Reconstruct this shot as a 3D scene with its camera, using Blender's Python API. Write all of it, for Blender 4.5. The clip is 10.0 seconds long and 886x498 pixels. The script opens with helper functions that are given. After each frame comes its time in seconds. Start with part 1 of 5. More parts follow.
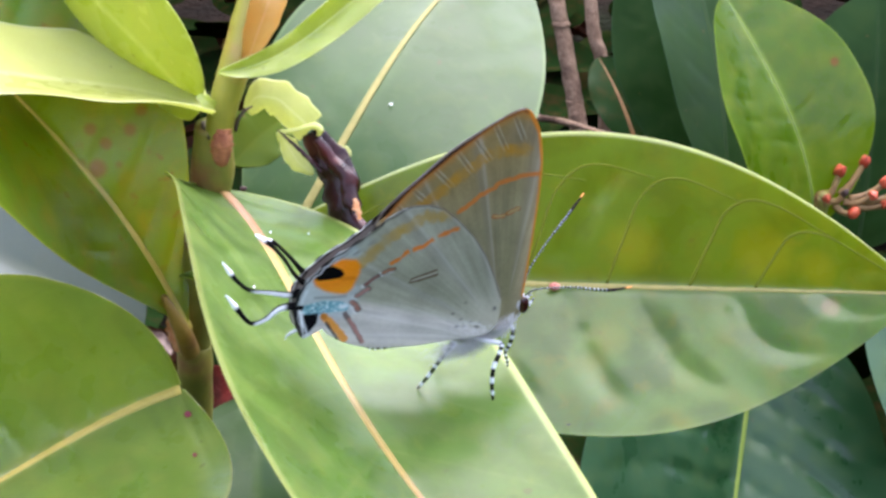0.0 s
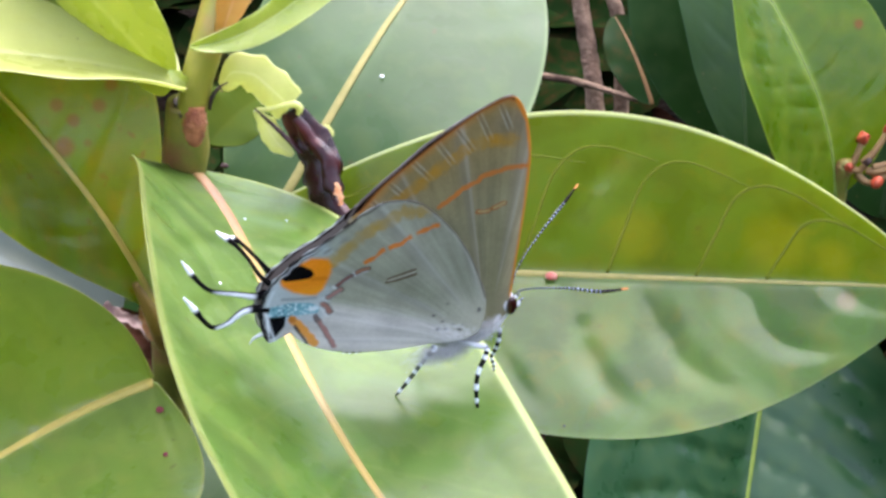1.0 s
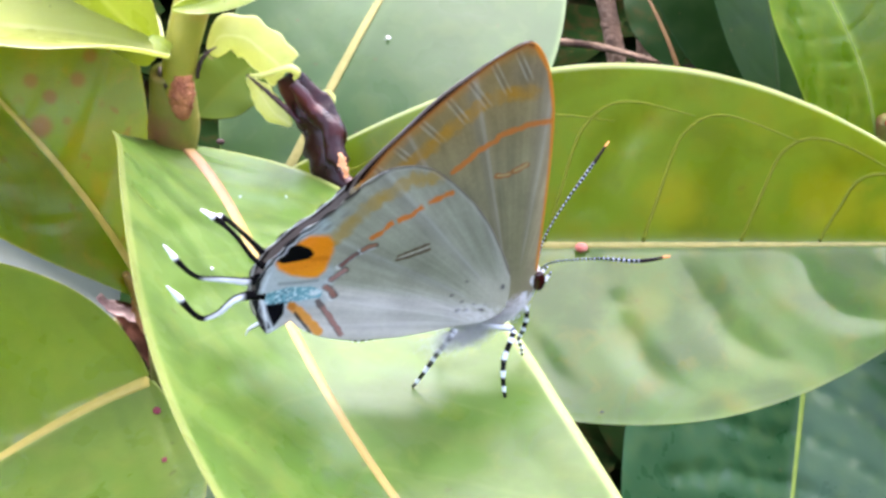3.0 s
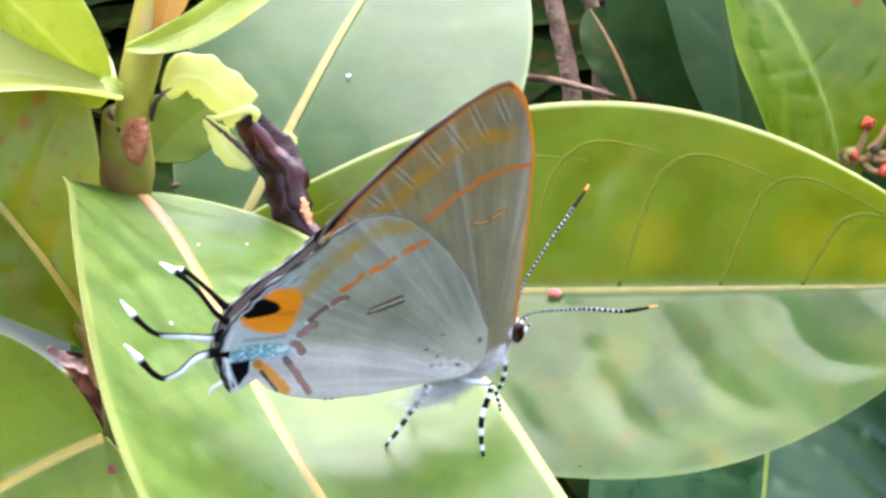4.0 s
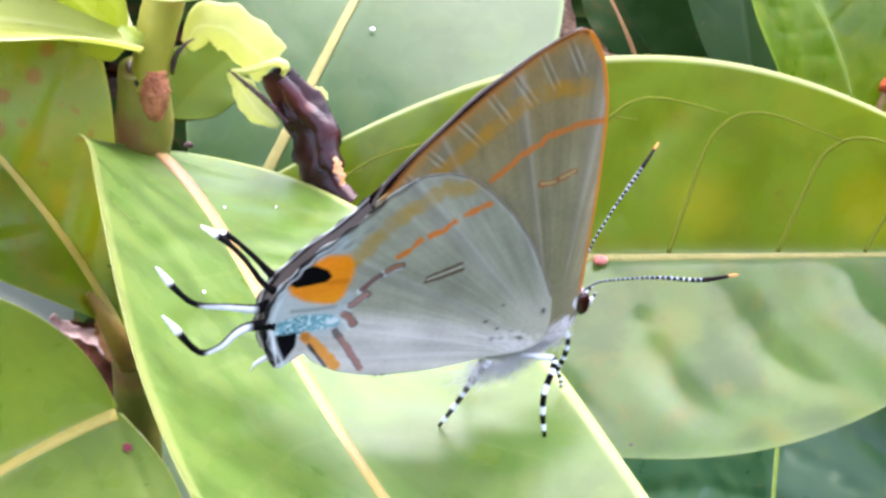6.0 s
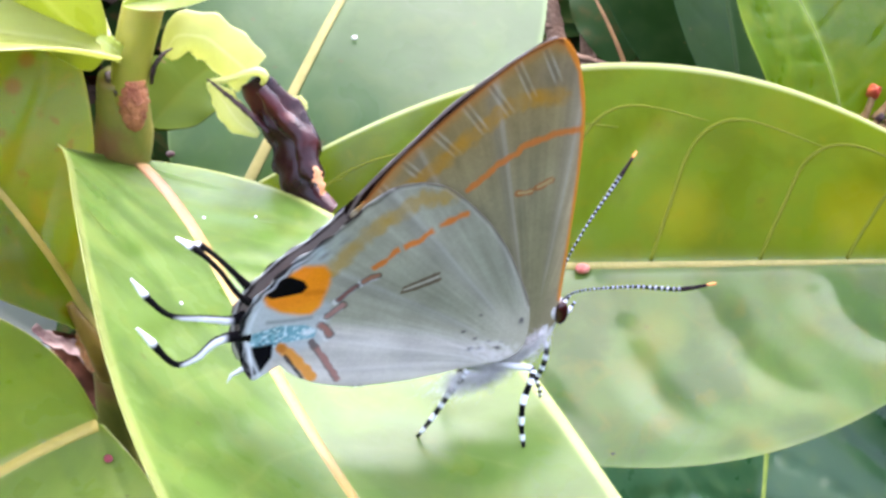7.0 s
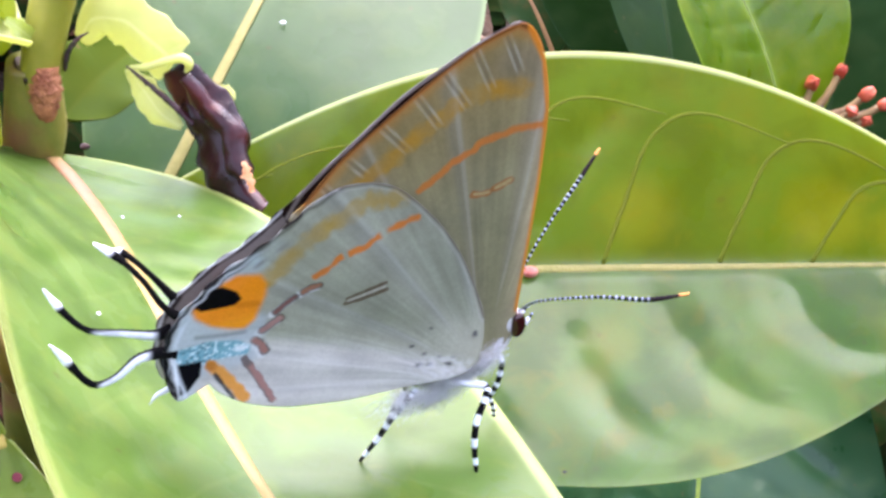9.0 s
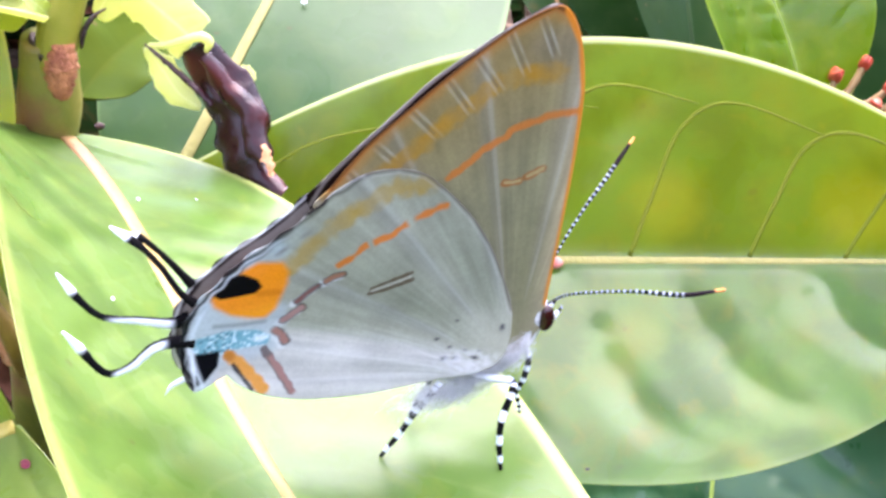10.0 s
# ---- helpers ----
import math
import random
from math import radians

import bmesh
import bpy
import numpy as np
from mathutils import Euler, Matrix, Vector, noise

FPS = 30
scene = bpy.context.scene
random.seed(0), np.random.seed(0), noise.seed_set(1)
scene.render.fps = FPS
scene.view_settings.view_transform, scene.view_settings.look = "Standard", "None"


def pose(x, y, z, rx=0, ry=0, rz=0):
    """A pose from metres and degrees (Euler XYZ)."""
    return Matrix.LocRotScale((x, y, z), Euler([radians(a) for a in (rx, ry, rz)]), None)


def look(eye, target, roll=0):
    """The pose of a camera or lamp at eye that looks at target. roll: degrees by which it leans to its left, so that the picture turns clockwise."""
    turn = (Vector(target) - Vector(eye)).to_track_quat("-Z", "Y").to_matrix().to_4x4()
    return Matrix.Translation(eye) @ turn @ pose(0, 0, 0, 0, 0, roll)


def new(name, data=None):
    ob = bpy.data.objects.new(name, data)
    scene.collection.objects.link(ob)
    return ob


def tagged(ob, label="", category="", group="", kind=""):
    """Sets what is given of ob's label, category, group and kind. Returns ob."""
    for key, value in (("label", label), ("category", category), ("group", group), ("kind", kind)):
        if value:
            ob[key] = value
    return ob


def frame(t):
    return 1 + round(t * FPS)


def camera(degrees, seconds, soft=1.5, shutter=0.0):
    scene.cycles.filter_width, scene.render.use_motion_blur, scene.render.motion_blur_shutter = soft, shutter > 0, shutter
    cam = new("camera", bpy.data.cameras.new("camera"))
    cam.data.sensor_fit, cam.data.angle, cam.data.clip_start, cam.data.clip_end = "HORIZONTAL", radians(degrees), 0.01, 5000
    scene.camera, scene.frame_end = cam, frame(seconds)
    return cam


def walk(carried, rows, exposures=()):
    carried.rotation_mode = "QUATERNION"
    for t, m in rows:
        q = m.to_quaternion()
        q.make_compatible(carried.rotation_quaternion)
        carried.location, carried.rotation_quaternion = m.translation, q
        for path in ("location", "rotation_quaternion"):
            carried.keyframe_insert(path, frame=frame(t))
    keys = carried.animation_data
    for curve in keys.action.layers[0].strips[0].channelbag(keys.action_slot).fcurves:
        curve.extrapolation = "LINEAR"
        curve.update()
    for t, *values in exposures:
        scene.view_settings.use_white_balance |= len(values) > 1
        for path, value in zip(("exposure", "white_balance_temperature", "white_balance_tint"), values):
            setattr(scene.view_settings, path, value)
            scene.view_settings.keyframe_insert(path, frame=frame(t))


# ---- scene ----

# camera and its walk
cam = camera(26, 10.0, soft=3.0)
walk(cam, [
    (0, pose(-0.00252, -0.11382, 0.23135, 62.203, -2.176, 0.529)),
    (0.5, pose(-0.00138, -0.10918, 0.23085, 60.672, -1.888, 1.450)),
    (1, pose(0.00035, -0.10303, 0.22949, 60.522, -2.088, 1.375)),
    (1.2, pose(0.00447, -0.10230, 0.23186, 60.974, -2.031, 1.074)),
    (1.3, pose(0.00557, -0.10038, 0.23264, 60.925, -0.933, 2.051)),
    (1.5, pose(0.00417, -0.10112, 0.22916, 60.292, -0.336, 2.285)),
    (2, pose(0.00150, -0.09793, 0.22602, 59.891, -0.117, 2.294)),
    (3.3, pose(0.00072, -0.08980, 0.22131, 59.993, 0.103, 0.343)),
    (3.5, pose(0.00074, -0.08879, 0.22103, 60.000, -0.000, 0.000)),
    (4, pose(-0.00079, -0.08578, 0.22020, 60.943, -0.074, -0.785)),
    (4.5, pose(-0.00190, -0.08319, 0.21898, 60.808, -0.806, -1.563)),
    (5, pose(-0.00443, -0.08160, 0.21696, 60.126, -0.681, -1.568)),
    (5.5, pose(-0.00633, -0.07899, 0.21650, 59.937, -0.610, -1.326)),
    (5.7, pose(-0.00576, -0.07853, 0.21608, 59.931, -0.751, -1.549)),
    (6.8, pose(-0.00479, -0.07850, 0.21593, 60.093, -0.540, -1.577)),
    (7, pose(-0.00443, -0.07809, 0.21598, 60.119, -0.546, -1.850)),
    (7.5, pose(-0.00558, -0.07612, 0.21347, 59.554, -1.192, -2.731)),
    (8, pose(-0.00664, -0.07412, 0.21266, 59.637, -1.179, -3.551)),
    (8.5, pose(-0.00859, -0.07257, 0.21170, 59.458, -1.236, -3.373)),
    (9, pose(-0.00563, -0.07020, 0.21234, 59.832, -1.961, -4.041)),
    (9.5, pose(-0.00510, -0.06830, 0.21172, 59.729, -2.898, -4.340)),
    (10, pose(-0.00622, -0.06750, 0.21095, 59.375, -2.715, -3.304)),
], exposures=[(0, 2.88, 6590, 19), (1, 2.90, 6590, 19), (1.4, 3.20, 6640, 20), (2, 3.25, 6640, 20.5), (5.5, 3.33, 6680, 22), (7.5, 3.36, 6580, 24), (9, 3.29, 6570, 26), (9.5, 3.55, 6560, 26), (10, 3.63, 6560, 26)])

# world and sun: bright, thinly overcast daylight
world = bpy.data.worlds.new("sky")
scene.world = world
world.use_nodes = True
wn = world.node_tree
sky = wn.nodes.new("ShaderNodeTexSky")
sky.sky_type = "NISHITA"
sky.sun_disc = False
sky.sun_elevation = radians(57)
sky.sun_rotation = radians(15)
sky.dust_density = 0.7
sky.air_density = 1.0
sat = wn.nodes.new("ShaderNodeHueSaturation")
sat.inputs["Saturation"].default_value = 0.62
wn.links.new(sky.outputs[0], sat.inputs["Color"])
wn.links.new(sat.outputs[0], wn.nodes["Background"].inputs["Color"])
wn.nodes["Background"].inputs["Strength"].default_value = 0.15

sun = new("sun", bpy.data.lights.new("sun", "SUN"))
sun.data.energy = 1.15
sun.data.angle = radians(70)
sun.data.color = (1.0, 0.975, 0.945)
sun.matrix_world = look((0.12, 0.45, 0.85), (0, 0, 0))

MM = 0.001


# ---------- node helpers ----------
def material(name):
    m = bpy.data.materials.new(name)
    m.use_nodes = True
    nt = m.node_tree
    return m, nt, nt.nodes["Principled BSDF"]


def put(nt, n, key, value):
    if isinstance(value, bpy.types.NodeSocket):
        nt.links.new(value, n.inputs[key])
    elif value is not None:
        n.inputs[key].default_value = value


def math_node(nt, op, a, b=None, clamp=False):
    n = nt.nodes.new("ShaderNodeMath")
    n.operation = op
    n.use_clamp = clamp
    put(nt, n, 0, a)
    put(nt, n, 1, b)
    return n.outputs[0]


def mix(nt, fac, a, b, mode="MIX"):
    n = nt.nodes.new("ShaderNodeMix")
    n.data_type = "RGBA"
    n.blend_type = mode
    put(nt, n, 0, fac)
    put(nt, n, 6, a if isinstance(a, bpy.types.NodeSocket) else (*a, 1))
    put(nt, n, 7, b if isinstance(b, bpy.types.NodeSocket) else (*b, 1))
    return n.outputs[2]


def fuzz(nt, vector, scale, detail=3.0, rough=0.5, warp=0.0):
    n = nt.nodes.new("ShaderNodeTexNoise")
    put(nt, n, "Vector", vector)
    put(nt, n, "Scale", scale)
    put(nt, n, "Detail", detail)
    put(nt, n, "Roughness", rough)
    put(nt, n, "Distortion", warp)
    return n.outputs["Fac"]


def span(nt, value, lo, hi, a=0.0, b=1.0):
    n = nt.nodes.new("ShaderNodeMapRange")
    n.interpolation_type = "SMOOTHSTEP"
    put(nt, n, 0, value)
    for i, v in enumerate((lo, hi, a, b)):
        put(nt, n, i + 1, v)
    return n.outputs[0]


def place(nt):
    n = nt.nodes.new("ShaderNodeTexCoord")
    return n.outputs["Object"]


def bump(nt, height, strength, distance, normal=None):
    n = nt.nodes.new("ShaderNodeBump")
    put(nt, n, "Height", height)
    put(nt, n, "Strength", strength)
    put(nt, n, "Distance", distance)
    put(nt, n, "Normal", normal)
    return n.outputs[0]


# ---------- materials ----------
def leaf_material(name, dark, light, patch, margin, rough=0.32, clear=0.25, spots=None, spot_amount=0.64,
                  veins=1.0, glow=(0.35, 0.55, 0.06), quilt=0.5, gloss=0.45, wax=0.6,
                  swells=9.0, lumps=0.4, rim=0.6, rim_low=None, rim_from=0.965, blots=(), wax_rough=0.5, wax_ior=1.5, rib_zone=0.35, dull_base=0.0, mottle=0.0):
    """A leathery leaf: UV x runs along the midrib, UV y across from margin to margin."""
    m, nt, bsdf = material(name)
    uv = nt.nodes.new("ShaderNodeUVMap")
    uv.uv_map = "leaf"
    sep = nt.nodes.new("ShaderNodeSeparateXYZ")
    nt.links.new(uv.outputs[0], sep.inputs[0])
    pos = place(nt)
    u = sep.outputs[0]
    across = math_node(nt, "ABSOLUTE", math_node(nt, "SUBTRACT", math_node(nt, "MULTIPLY", sep.outputs[1], 2.0), 1.0))
    big = fuzz(nt, pos, 95, 2, 0.5)
    mid = fuzz(nt, pos, 380, 2, 0.5)
    fine = fuzz(nt, pos, 2600, 3, 0.6)
    wob = math_node(nt, "MULTIPLY", math_node(nt, "SUBTRACT", fuzz(nt, pos, 70, 2), 0.5), 0.07)
    # lateral veins leave the midrib at a slant, bend towards the tip and fade before the margin
    bend = math_node(nt, "ADD", math_node(nt, "MULTIPLY", math_node(nt, "POWER", across, 2.2), 0.06), math_node(nt, "MULTIPLY", across, 0.09))
    k = math_node(nt, "MULTIPLY", math_node(nt, "ADD", math_node(nt, "SUBTRACT", u, bend), wob), swells)
    saw = math_node(nt, "ABSOLUTE", math_node(nt, "SUBTRACT", math_node(nt, "FRACT", k), 0.5))
    wave = math_node(nt, "COSINE", math_node(nt, "MULTIPLY", k, 2 * math.pi))
    # narrow ridges over the veins, broad hollows between them
    swell = math_node(nt, "MULTIPLY", math_node(nt, "POWER", math_node(nt, "ADD", math_node(nt, "MULTIPLY", wave, 0.5), 0.5), 3.0), 1.6)
    fade = span(nt, across, 0.55, 0.92, 1.0, 0.0)
    vein = math_node(nt, "MULTIPLY", span(nt, saw, 0.0, 0.045, 1.0, 0.0), fade)
    col = mix(nt, span(nt, big, 0.34, 0.68), dark, light)
    col = mix(nt, math_node(nt, "MULTIPLY", span(nt, mid, 0.42, 0.80), 0.55), col, patch)
    col = mix(nt, math_node(nt, "MULTIPLY", vein, 0.14 * veins), col, margin)
    col = mix(nt, math_node(nt, "MULTIPLY", fine, 0.14), col, (0.02, 0.035, 0.005))
    specks = math_node(nt, "MULTIPLY", span(nt, fuzz(nt, pos, 900, 1, 0.4), 0.76, 0.8), 0.6)
    col = mix(nt, specks, col, (0.08, 0.05, 0.02))
    if spots:
        dots = fuzz(nt, pos, 900, 2, 0.4, 0.2)
        field = span(nt, fuzz(nt, pos, 60, 1), 0.38, 0.52)
        col = mix(nt, math_node(nt, "MULTIPLY", math_node(nt, "MULTIPLY", span(nt, dots, spot_amount, spot_amount + 0.06), field), 0.85), col, spots)
    if mottle:
        # uneven greens: darker clouds, and yellower flecks with soft edges
        cloud = span(nt, fuzz(nt, pos, 210, 4, 0.6, 0.4), 0.42, 0.66, 0.0, mottle)
        col = mix(nt, cloud, col, tuple(0.55 * c for c in dark))
        fleck = span(nt, fuzz(nt, pos, 520, 3, 0.6, 0.6), 0.56, 0.72, 0.0, 0.7 * mottle)
        col = mix(nt, fleck, col, patch)
    # single round stains, given by their place from the leaf's base and their size in millimetres
    for x, y, z, r, tint, amount in blots:
        d = nt.nodes.new("ShaderNodeVectorMath")
        d.operation = "DISTANCE"
        put(nt, d, 0, pos)
        put(nt, d, 1, (x * MM, y * MM, z * MM))
        far = math_node(nt, "ADD", d.outputs["Value"], math_node(nt, "MULTIPLY", math_node(nt, "SUBTRACT", mid, 0.5), 0.9 * r * MM))
        col = mix(nt, span(nt, far, 0.35 * r * MM, r * MM, amount, 0.0), col, tint)
    # yellowish zone beside the midrib and a pale translucent margin
    col = mix(nt, span(nt, across, 0.0, 0.10, rib_zone, 0.0), col, margin)
    edge = span(nt, across, rim_from, 0.995, 0.0, rim)
    if rim_low is not None:
        lower_side = math_node(nt, "GREATER_THAN", sep.outputs[1], 0.5)
        edge = math_node(nt, "MULTIPLY", edge, math_node(nt, "SUBTRACT", 1.0, math_node(nt, "MULTIPLY", lower_side, 1.0 - rim_low)))
    col = mix(nt, edge, col, margin)
    put(nt, bsdf, "Base Color", col)
    put(nt, bsdf, "Roughness", math_node(nt, "ADD", span(nt, big, 0.3, 0.7, rough - 0.1, rough + 0.08), span(nt, mid, 0.3, 0.75, -0.03, 0.1)))
    put(nt, bsdf, "Specular IOR Level", gloss)
    # the leaf's foot may carry less wax than its blade
    put(nt, bsdf, "Coat Weight", span(nt, u, dull_base * 0.6, dull_base * 1.2, 0.1 * wax, wax) if dull_base else wax)
    put(nt, bsdf, "Coat Roughness", span(nt, mid, 0.3, 0.75, wax_rough - 0.03, wax_rough + 0.06))
    put(nt, bsdf, "Coat IOR", wax_ior)
    h = math_node(nt, "ADD", math_node(nt, "MULTIPLY", math_node(nt, "MULTIPLY", math_node(nt, "MULTIPLY", swell, fade), span(nt, fuzz(nt, pos, 130, 2), 0.35, 0.7, 0.15, 1.4)), 0.32 * quilt), math_node(nt, "MULTIPLY", big, lumps))
    nrm = bump(nt, h, 0.35, 0.0012)
    nrm = bump(nt, math_node(nt, "ADD", mid, math_node(nt, "MULTIPLY", fine, 0.2)), 0.12, 0.0004, nrm)
    put(nt, bsdf, "Normal", nrm)
    put(nt, bsdf, "Coat Normal", nrm)
    thin = nt.nodes.new("ShaderNodeBsdfTranslucent")
    put(nt, thin, "Color", mix(nt, 0.5, col, glow))
    both = nt.nodes.new("ShaderNodeMixShader")
    put(nt, both, 0, clear)
    nt.links.new(bsdf.outputs[0], both.inputs[1])
    nt.links.new(thin.outputs[0], both.inputs[2])
    nt.links.new(both.outputs[0], nt.nodes["Material Output"].inputs["Surface"])
    return m


def plain_material(name, a, b, scale, rough=0.5, relief=0.3, depth=0.0002, metal=0.0, third=None, third_scale=100, gloss=0.5):
    m, nt, bsdf = material(name)
    pos = place(nt)
    f = fuzz(nt, pos, scale, 5, 0.6)
    col = mix(nt, span(nt, f, 0.3, 0.7), a, b)
    if third:
        col = mix(nt, span(nt, fuzz(nt, pos, third_scale, 3), 0.5, 0.65), col, third)
    put(nt, bsdf, "Base Color", col)
    put(nt, bsdf, "Roughness", span(nt, f, 0.2, 0.8, rough - 0.08, rough + 0.08))
    put(nt, bsdf, "Metallic", metal)
    put(nt, bsdf, "Specular IOR Level", gloss)
    put(nt, bsdf, "Normal", bump(nt, math_node(nt, "ADD", f, fuzz(nt, pos, scale * 5, 3)), relief, depth))
    return m


def painted_material(name, rough, grain, relief=0.25, depth=0.00005, sheen=0.0, clear=0.0):
    """Colour from the mesh's own pattern of scales or bands, with fine grain."""
    m, nt, bsdf = material(name)
    at = nt.nodes.new("ShaderNodeAttribute")
    at.attribute_name = "pattern"
    pos = place(nt)
    f = fuzz(nt, pos, grain, 3, 0.7)
    col = mix(nt, span(nt, f, 0.25, 0.8, 0.0, 0.22), at.outputs["Color"], (0.002, 0.002, 0.002))
    put(nt, bsdf, "Base Color", col)
    put(nt, bsdf, "Roughness", rough)
    put(nt, bsdf, "Sheen Weight", sheen)
    put(nt, bsdf, "Specular IOR Level", 0.07)
    put(nt, bsdf, "Normal", bump(nt, f, relief, depth))
    if clear:
        thin = nt.nodes.new("ShaderNodeBsdfTranslucent")
        put(nt, thin, "Color", at.outputs["Color"])
        both = nt.nodes.new("ShaderNodeMixShader")
        put(nt, both, 0, clear)
        nt.links.new(bsdf.outputs[0], both.inputs[1])
        nt.links.new(thin.outputs[0], both.inputs[2])
        nt.links.new(both.outputs[0], nt.nodes["Material Output"].inputs["Surface"])
    return m


RED, OCHRE = (0.24, 0.018, 0.008), (0.50, 0.36, 0.02)
LEAF_PERCH = leaf_material("leaf_fresh_green", (0.070, 0.145, 0.022), (0.098, 0.178, 0.030), (0.145, 0.190, 0.030), (0.46, 0.50, 0.16), 0.34, 0.32, mottle=0.6, veins=0.6, quilt=0.8, glow=(0.82, 0.82, 0.02), gloss=0.2, wax=0.20, wax_rough=0.26, rib_zone=0.06, dull_base=0.24, lumps=0.8, rim=0.65, rim_from=0.935)
BLOTS_RIGHT = [(54.0, -4.4, 1.6, 1.0, (0.40, 0.22, 0.14), 0.4), (38.0, 0.3, 4.0, 3.0, OCHRE, 0.22), (48.5, -1.4, 4.8, 3.2, OCHRE, 0.25), (53.0, -2.2, 4.2, 2.0, OCHRE, 0.25), (36.0, -4.5, -2.0, 2.2, OCHRE, 0.12)]
LEAF_RIGHT = leaf_material("leaf_green", (0.060, 0.146, 0.015), (0.090, 0.182, 0.020), (0.155, 0.150, 0.012), (0.80, 0.82, 0.56), 0.34, 0.47, mottle=0.75, veins=0, quilt=1.4, wax=0.52, wax_rough=0.15, rib_zone=0.10, gloss=0.22, glow=(0.80, 0.82, 0.0), swells=8.0, lumps=0.12, rim=0.9, rim_low=0.05, rim_from=0.962, blots=BLOTS_RIGHT)
LEAF_BACK = leaf_material("leaf_cool_green", (0.030, 0.075, 0.018), (0.043, 0.095, 0.026), (0.06, 0.10, 0.020), (0.2, 0.3, 0.1), 0.38, 0.2, veins=0, quilt=0.1, gloss=0.22, wax=0.15, wax_rough=0.25, mottle=0.25, rib_zone=0.1, rim=0.3)
LEAF_SPOTTED = leaf_material("leaf_rust_spotted", (0.12, 0.27, 0.016), (0.25, 0.33, 0.018), (0.38, 0.22, 0.02), (0.38, 0.38, 0.06), 0.42, 0.62, mottle=0.65, spots=(0.27, 0.045, 0.01), spot_amount=0.66, veins=0, quilt=0.8, gloss=0.4, wax=0.75, wax_rough=0.30, rib_zone=0.15, glow=(0.72, 0.70, 0.01), blots=[(-8.6, 4.9, 16.3, 0.75, RED, 0.9), (-4.6, 6.9, 17.3, 0.70, RED, 0.9), (-5.4, 5.9, 15.9, 0.80, RED, 0.9), (-7.3, 4.8, 15.1, 0.70, RED, 0.9), (-7.9, 3.5, 13.2, 1.00, RED, 0.9), (-9.1, 3.1, 13.8, 0.60, RED, 0.65), (-6.1, 4.2, 13.4, 0.50, RED, 0.65), (-3.8, 5.7, 14.0, 0.50, RED, 0.65)])
LEAF_OLIVE = leaf_material("leaf_olive", (0.026, 0.045, 0.002), (0.034, 0.055, 0.003), (0.04, 0.052, 0.003), (0.04, 0.05, 0.004), 0.8, 0.0, veins=0, quilt=0.02, gloss=0.05, wax=0.0)
LEAF_PALE = leaf_material("leaf_pale_grey", (0.15, 0.18, 0.16), (0.19, 0.22, 0.20), (0.17, 0.19, 0.15), (0.2, 0.21, 0.15), 0.45, 0.15, veins=0, quilt=0.1)
LEAF_LOWER = leaf_material("leaf_mid_green", (0.18, 0.31, 0.045), (0.26, 0.38, 0.06), (0.34, 0.40, 0.065), (0.42, 0.40, 0.09), 0.34, 0.42, mottle=0.4, veins=0, quilt=1.0, wax=1.0, wax_rough=0.3, gloss=0.8, glow=(0.76, 0.80, 0.01), lumps=0.5)
LEAF_YOUNG = leaf_material("leaf_young_yellow", (0.54, 0.57, 0.17), (0.66, 0.69, 0.29), (0.60, 0.60, 0.17), (0.9, 0.88, 0.6), 0.36, 0.5, veins=0, glow=(0.92, 0.92, 0.40), quilt=0.1, wax=0.6)
LEAF_LIME = leaf_material("leaf_young_lime", (0.33, 0.42, 0.06), (0.44, 0.51, 0.11), (0.44, 0.48, 0.09), (0.75, 0.78, 0.35), 0.32, 0.42, veins=0, glow=(0.72, 0.76, 0.10), quilt=0.15, wax=1.0, wax_rough=0.22)
LEAF_UPPER = leaf_material("leaf_bright_green", (0.055, 0.13, 0.006), (0.095, 0.18, 0.010), (0.19, 0.21, 0.01), (0.3, 0.42, 0.06), 0.34, 0.52, mottle=0.4, veins=0.1, quilt=0.45, wax=0.35, wax_rough=0.22, gloss=0.3, glow=(0.74, 0.86, 0.0), swells=11.0, lumps=0.5, rim=0.35, blots=[(1.7, 9.6, 21.9, 1.0, (0.25, 0.03, 0.01), 0.9)])
# rear leaves: their shade is put into the dark base colour
LEAF_DARK = leaf_material("leaf_shade_tint", (0.007, 0.027, 0.004), (0.011, 0.037, 0.007), (0.018, 0.04, 0.008), (0.012, 0.04, 0.012), 0.45, 0.04, veins=0, quilt=0.25, wax=0.0, gloss=0.08)
# undergrowth: the deep shade of the gaps is painted in as near-black green
LEAF_DEEP = leaf_material("leaf_deep_shade_tint", (0.003, 0.008, 0.002), (0.005, 0.014, 0.004), (0.03, 0.011, 0.006), (0.006, 0.012, 0.004), 0.8, 0.0, veins=0, quilt=0.03, wax=0.0, gloss=0.0)
# small rear leaf, its shade likewise held in the colour
LEAF_SHADE = leaf_material("leaf_small_shade_tint", (0.006, 0.024, 0.004), (0.010, 0.032, 0.006), (0.05, 0.03, 0.008), (0.012, 0.03, 0.008), 0.5, 0.04, veins=0, quilt=0.0, wax=0.0, gloss=0.05)
LEAF_QUILTED = leaf_material("leaf_dark_quilted", (0.008, 0.042, 0.013), (0.014, 0.058, 0.018), (0.03, 0.07, 0.013), (0.02, 0.06, 0.02), 0.34, 0.05, veins=0, quilt=2.0, wax=0.08, gloss=0.30, swells=10.0, lumps=0.08, rim=0.2)
LEAF_ORANGE = leaf_material("leaf_bud_orange", (0.62, 0.3, 0.05), (0.75, 0.45, 0.12), (0.65, 0.5, 0.15), (0.8, 0.5, 0.3), 0.35, 0.35, veins=0.2, glow=(0.8, 0.5, 0.15), quilt=0.1)
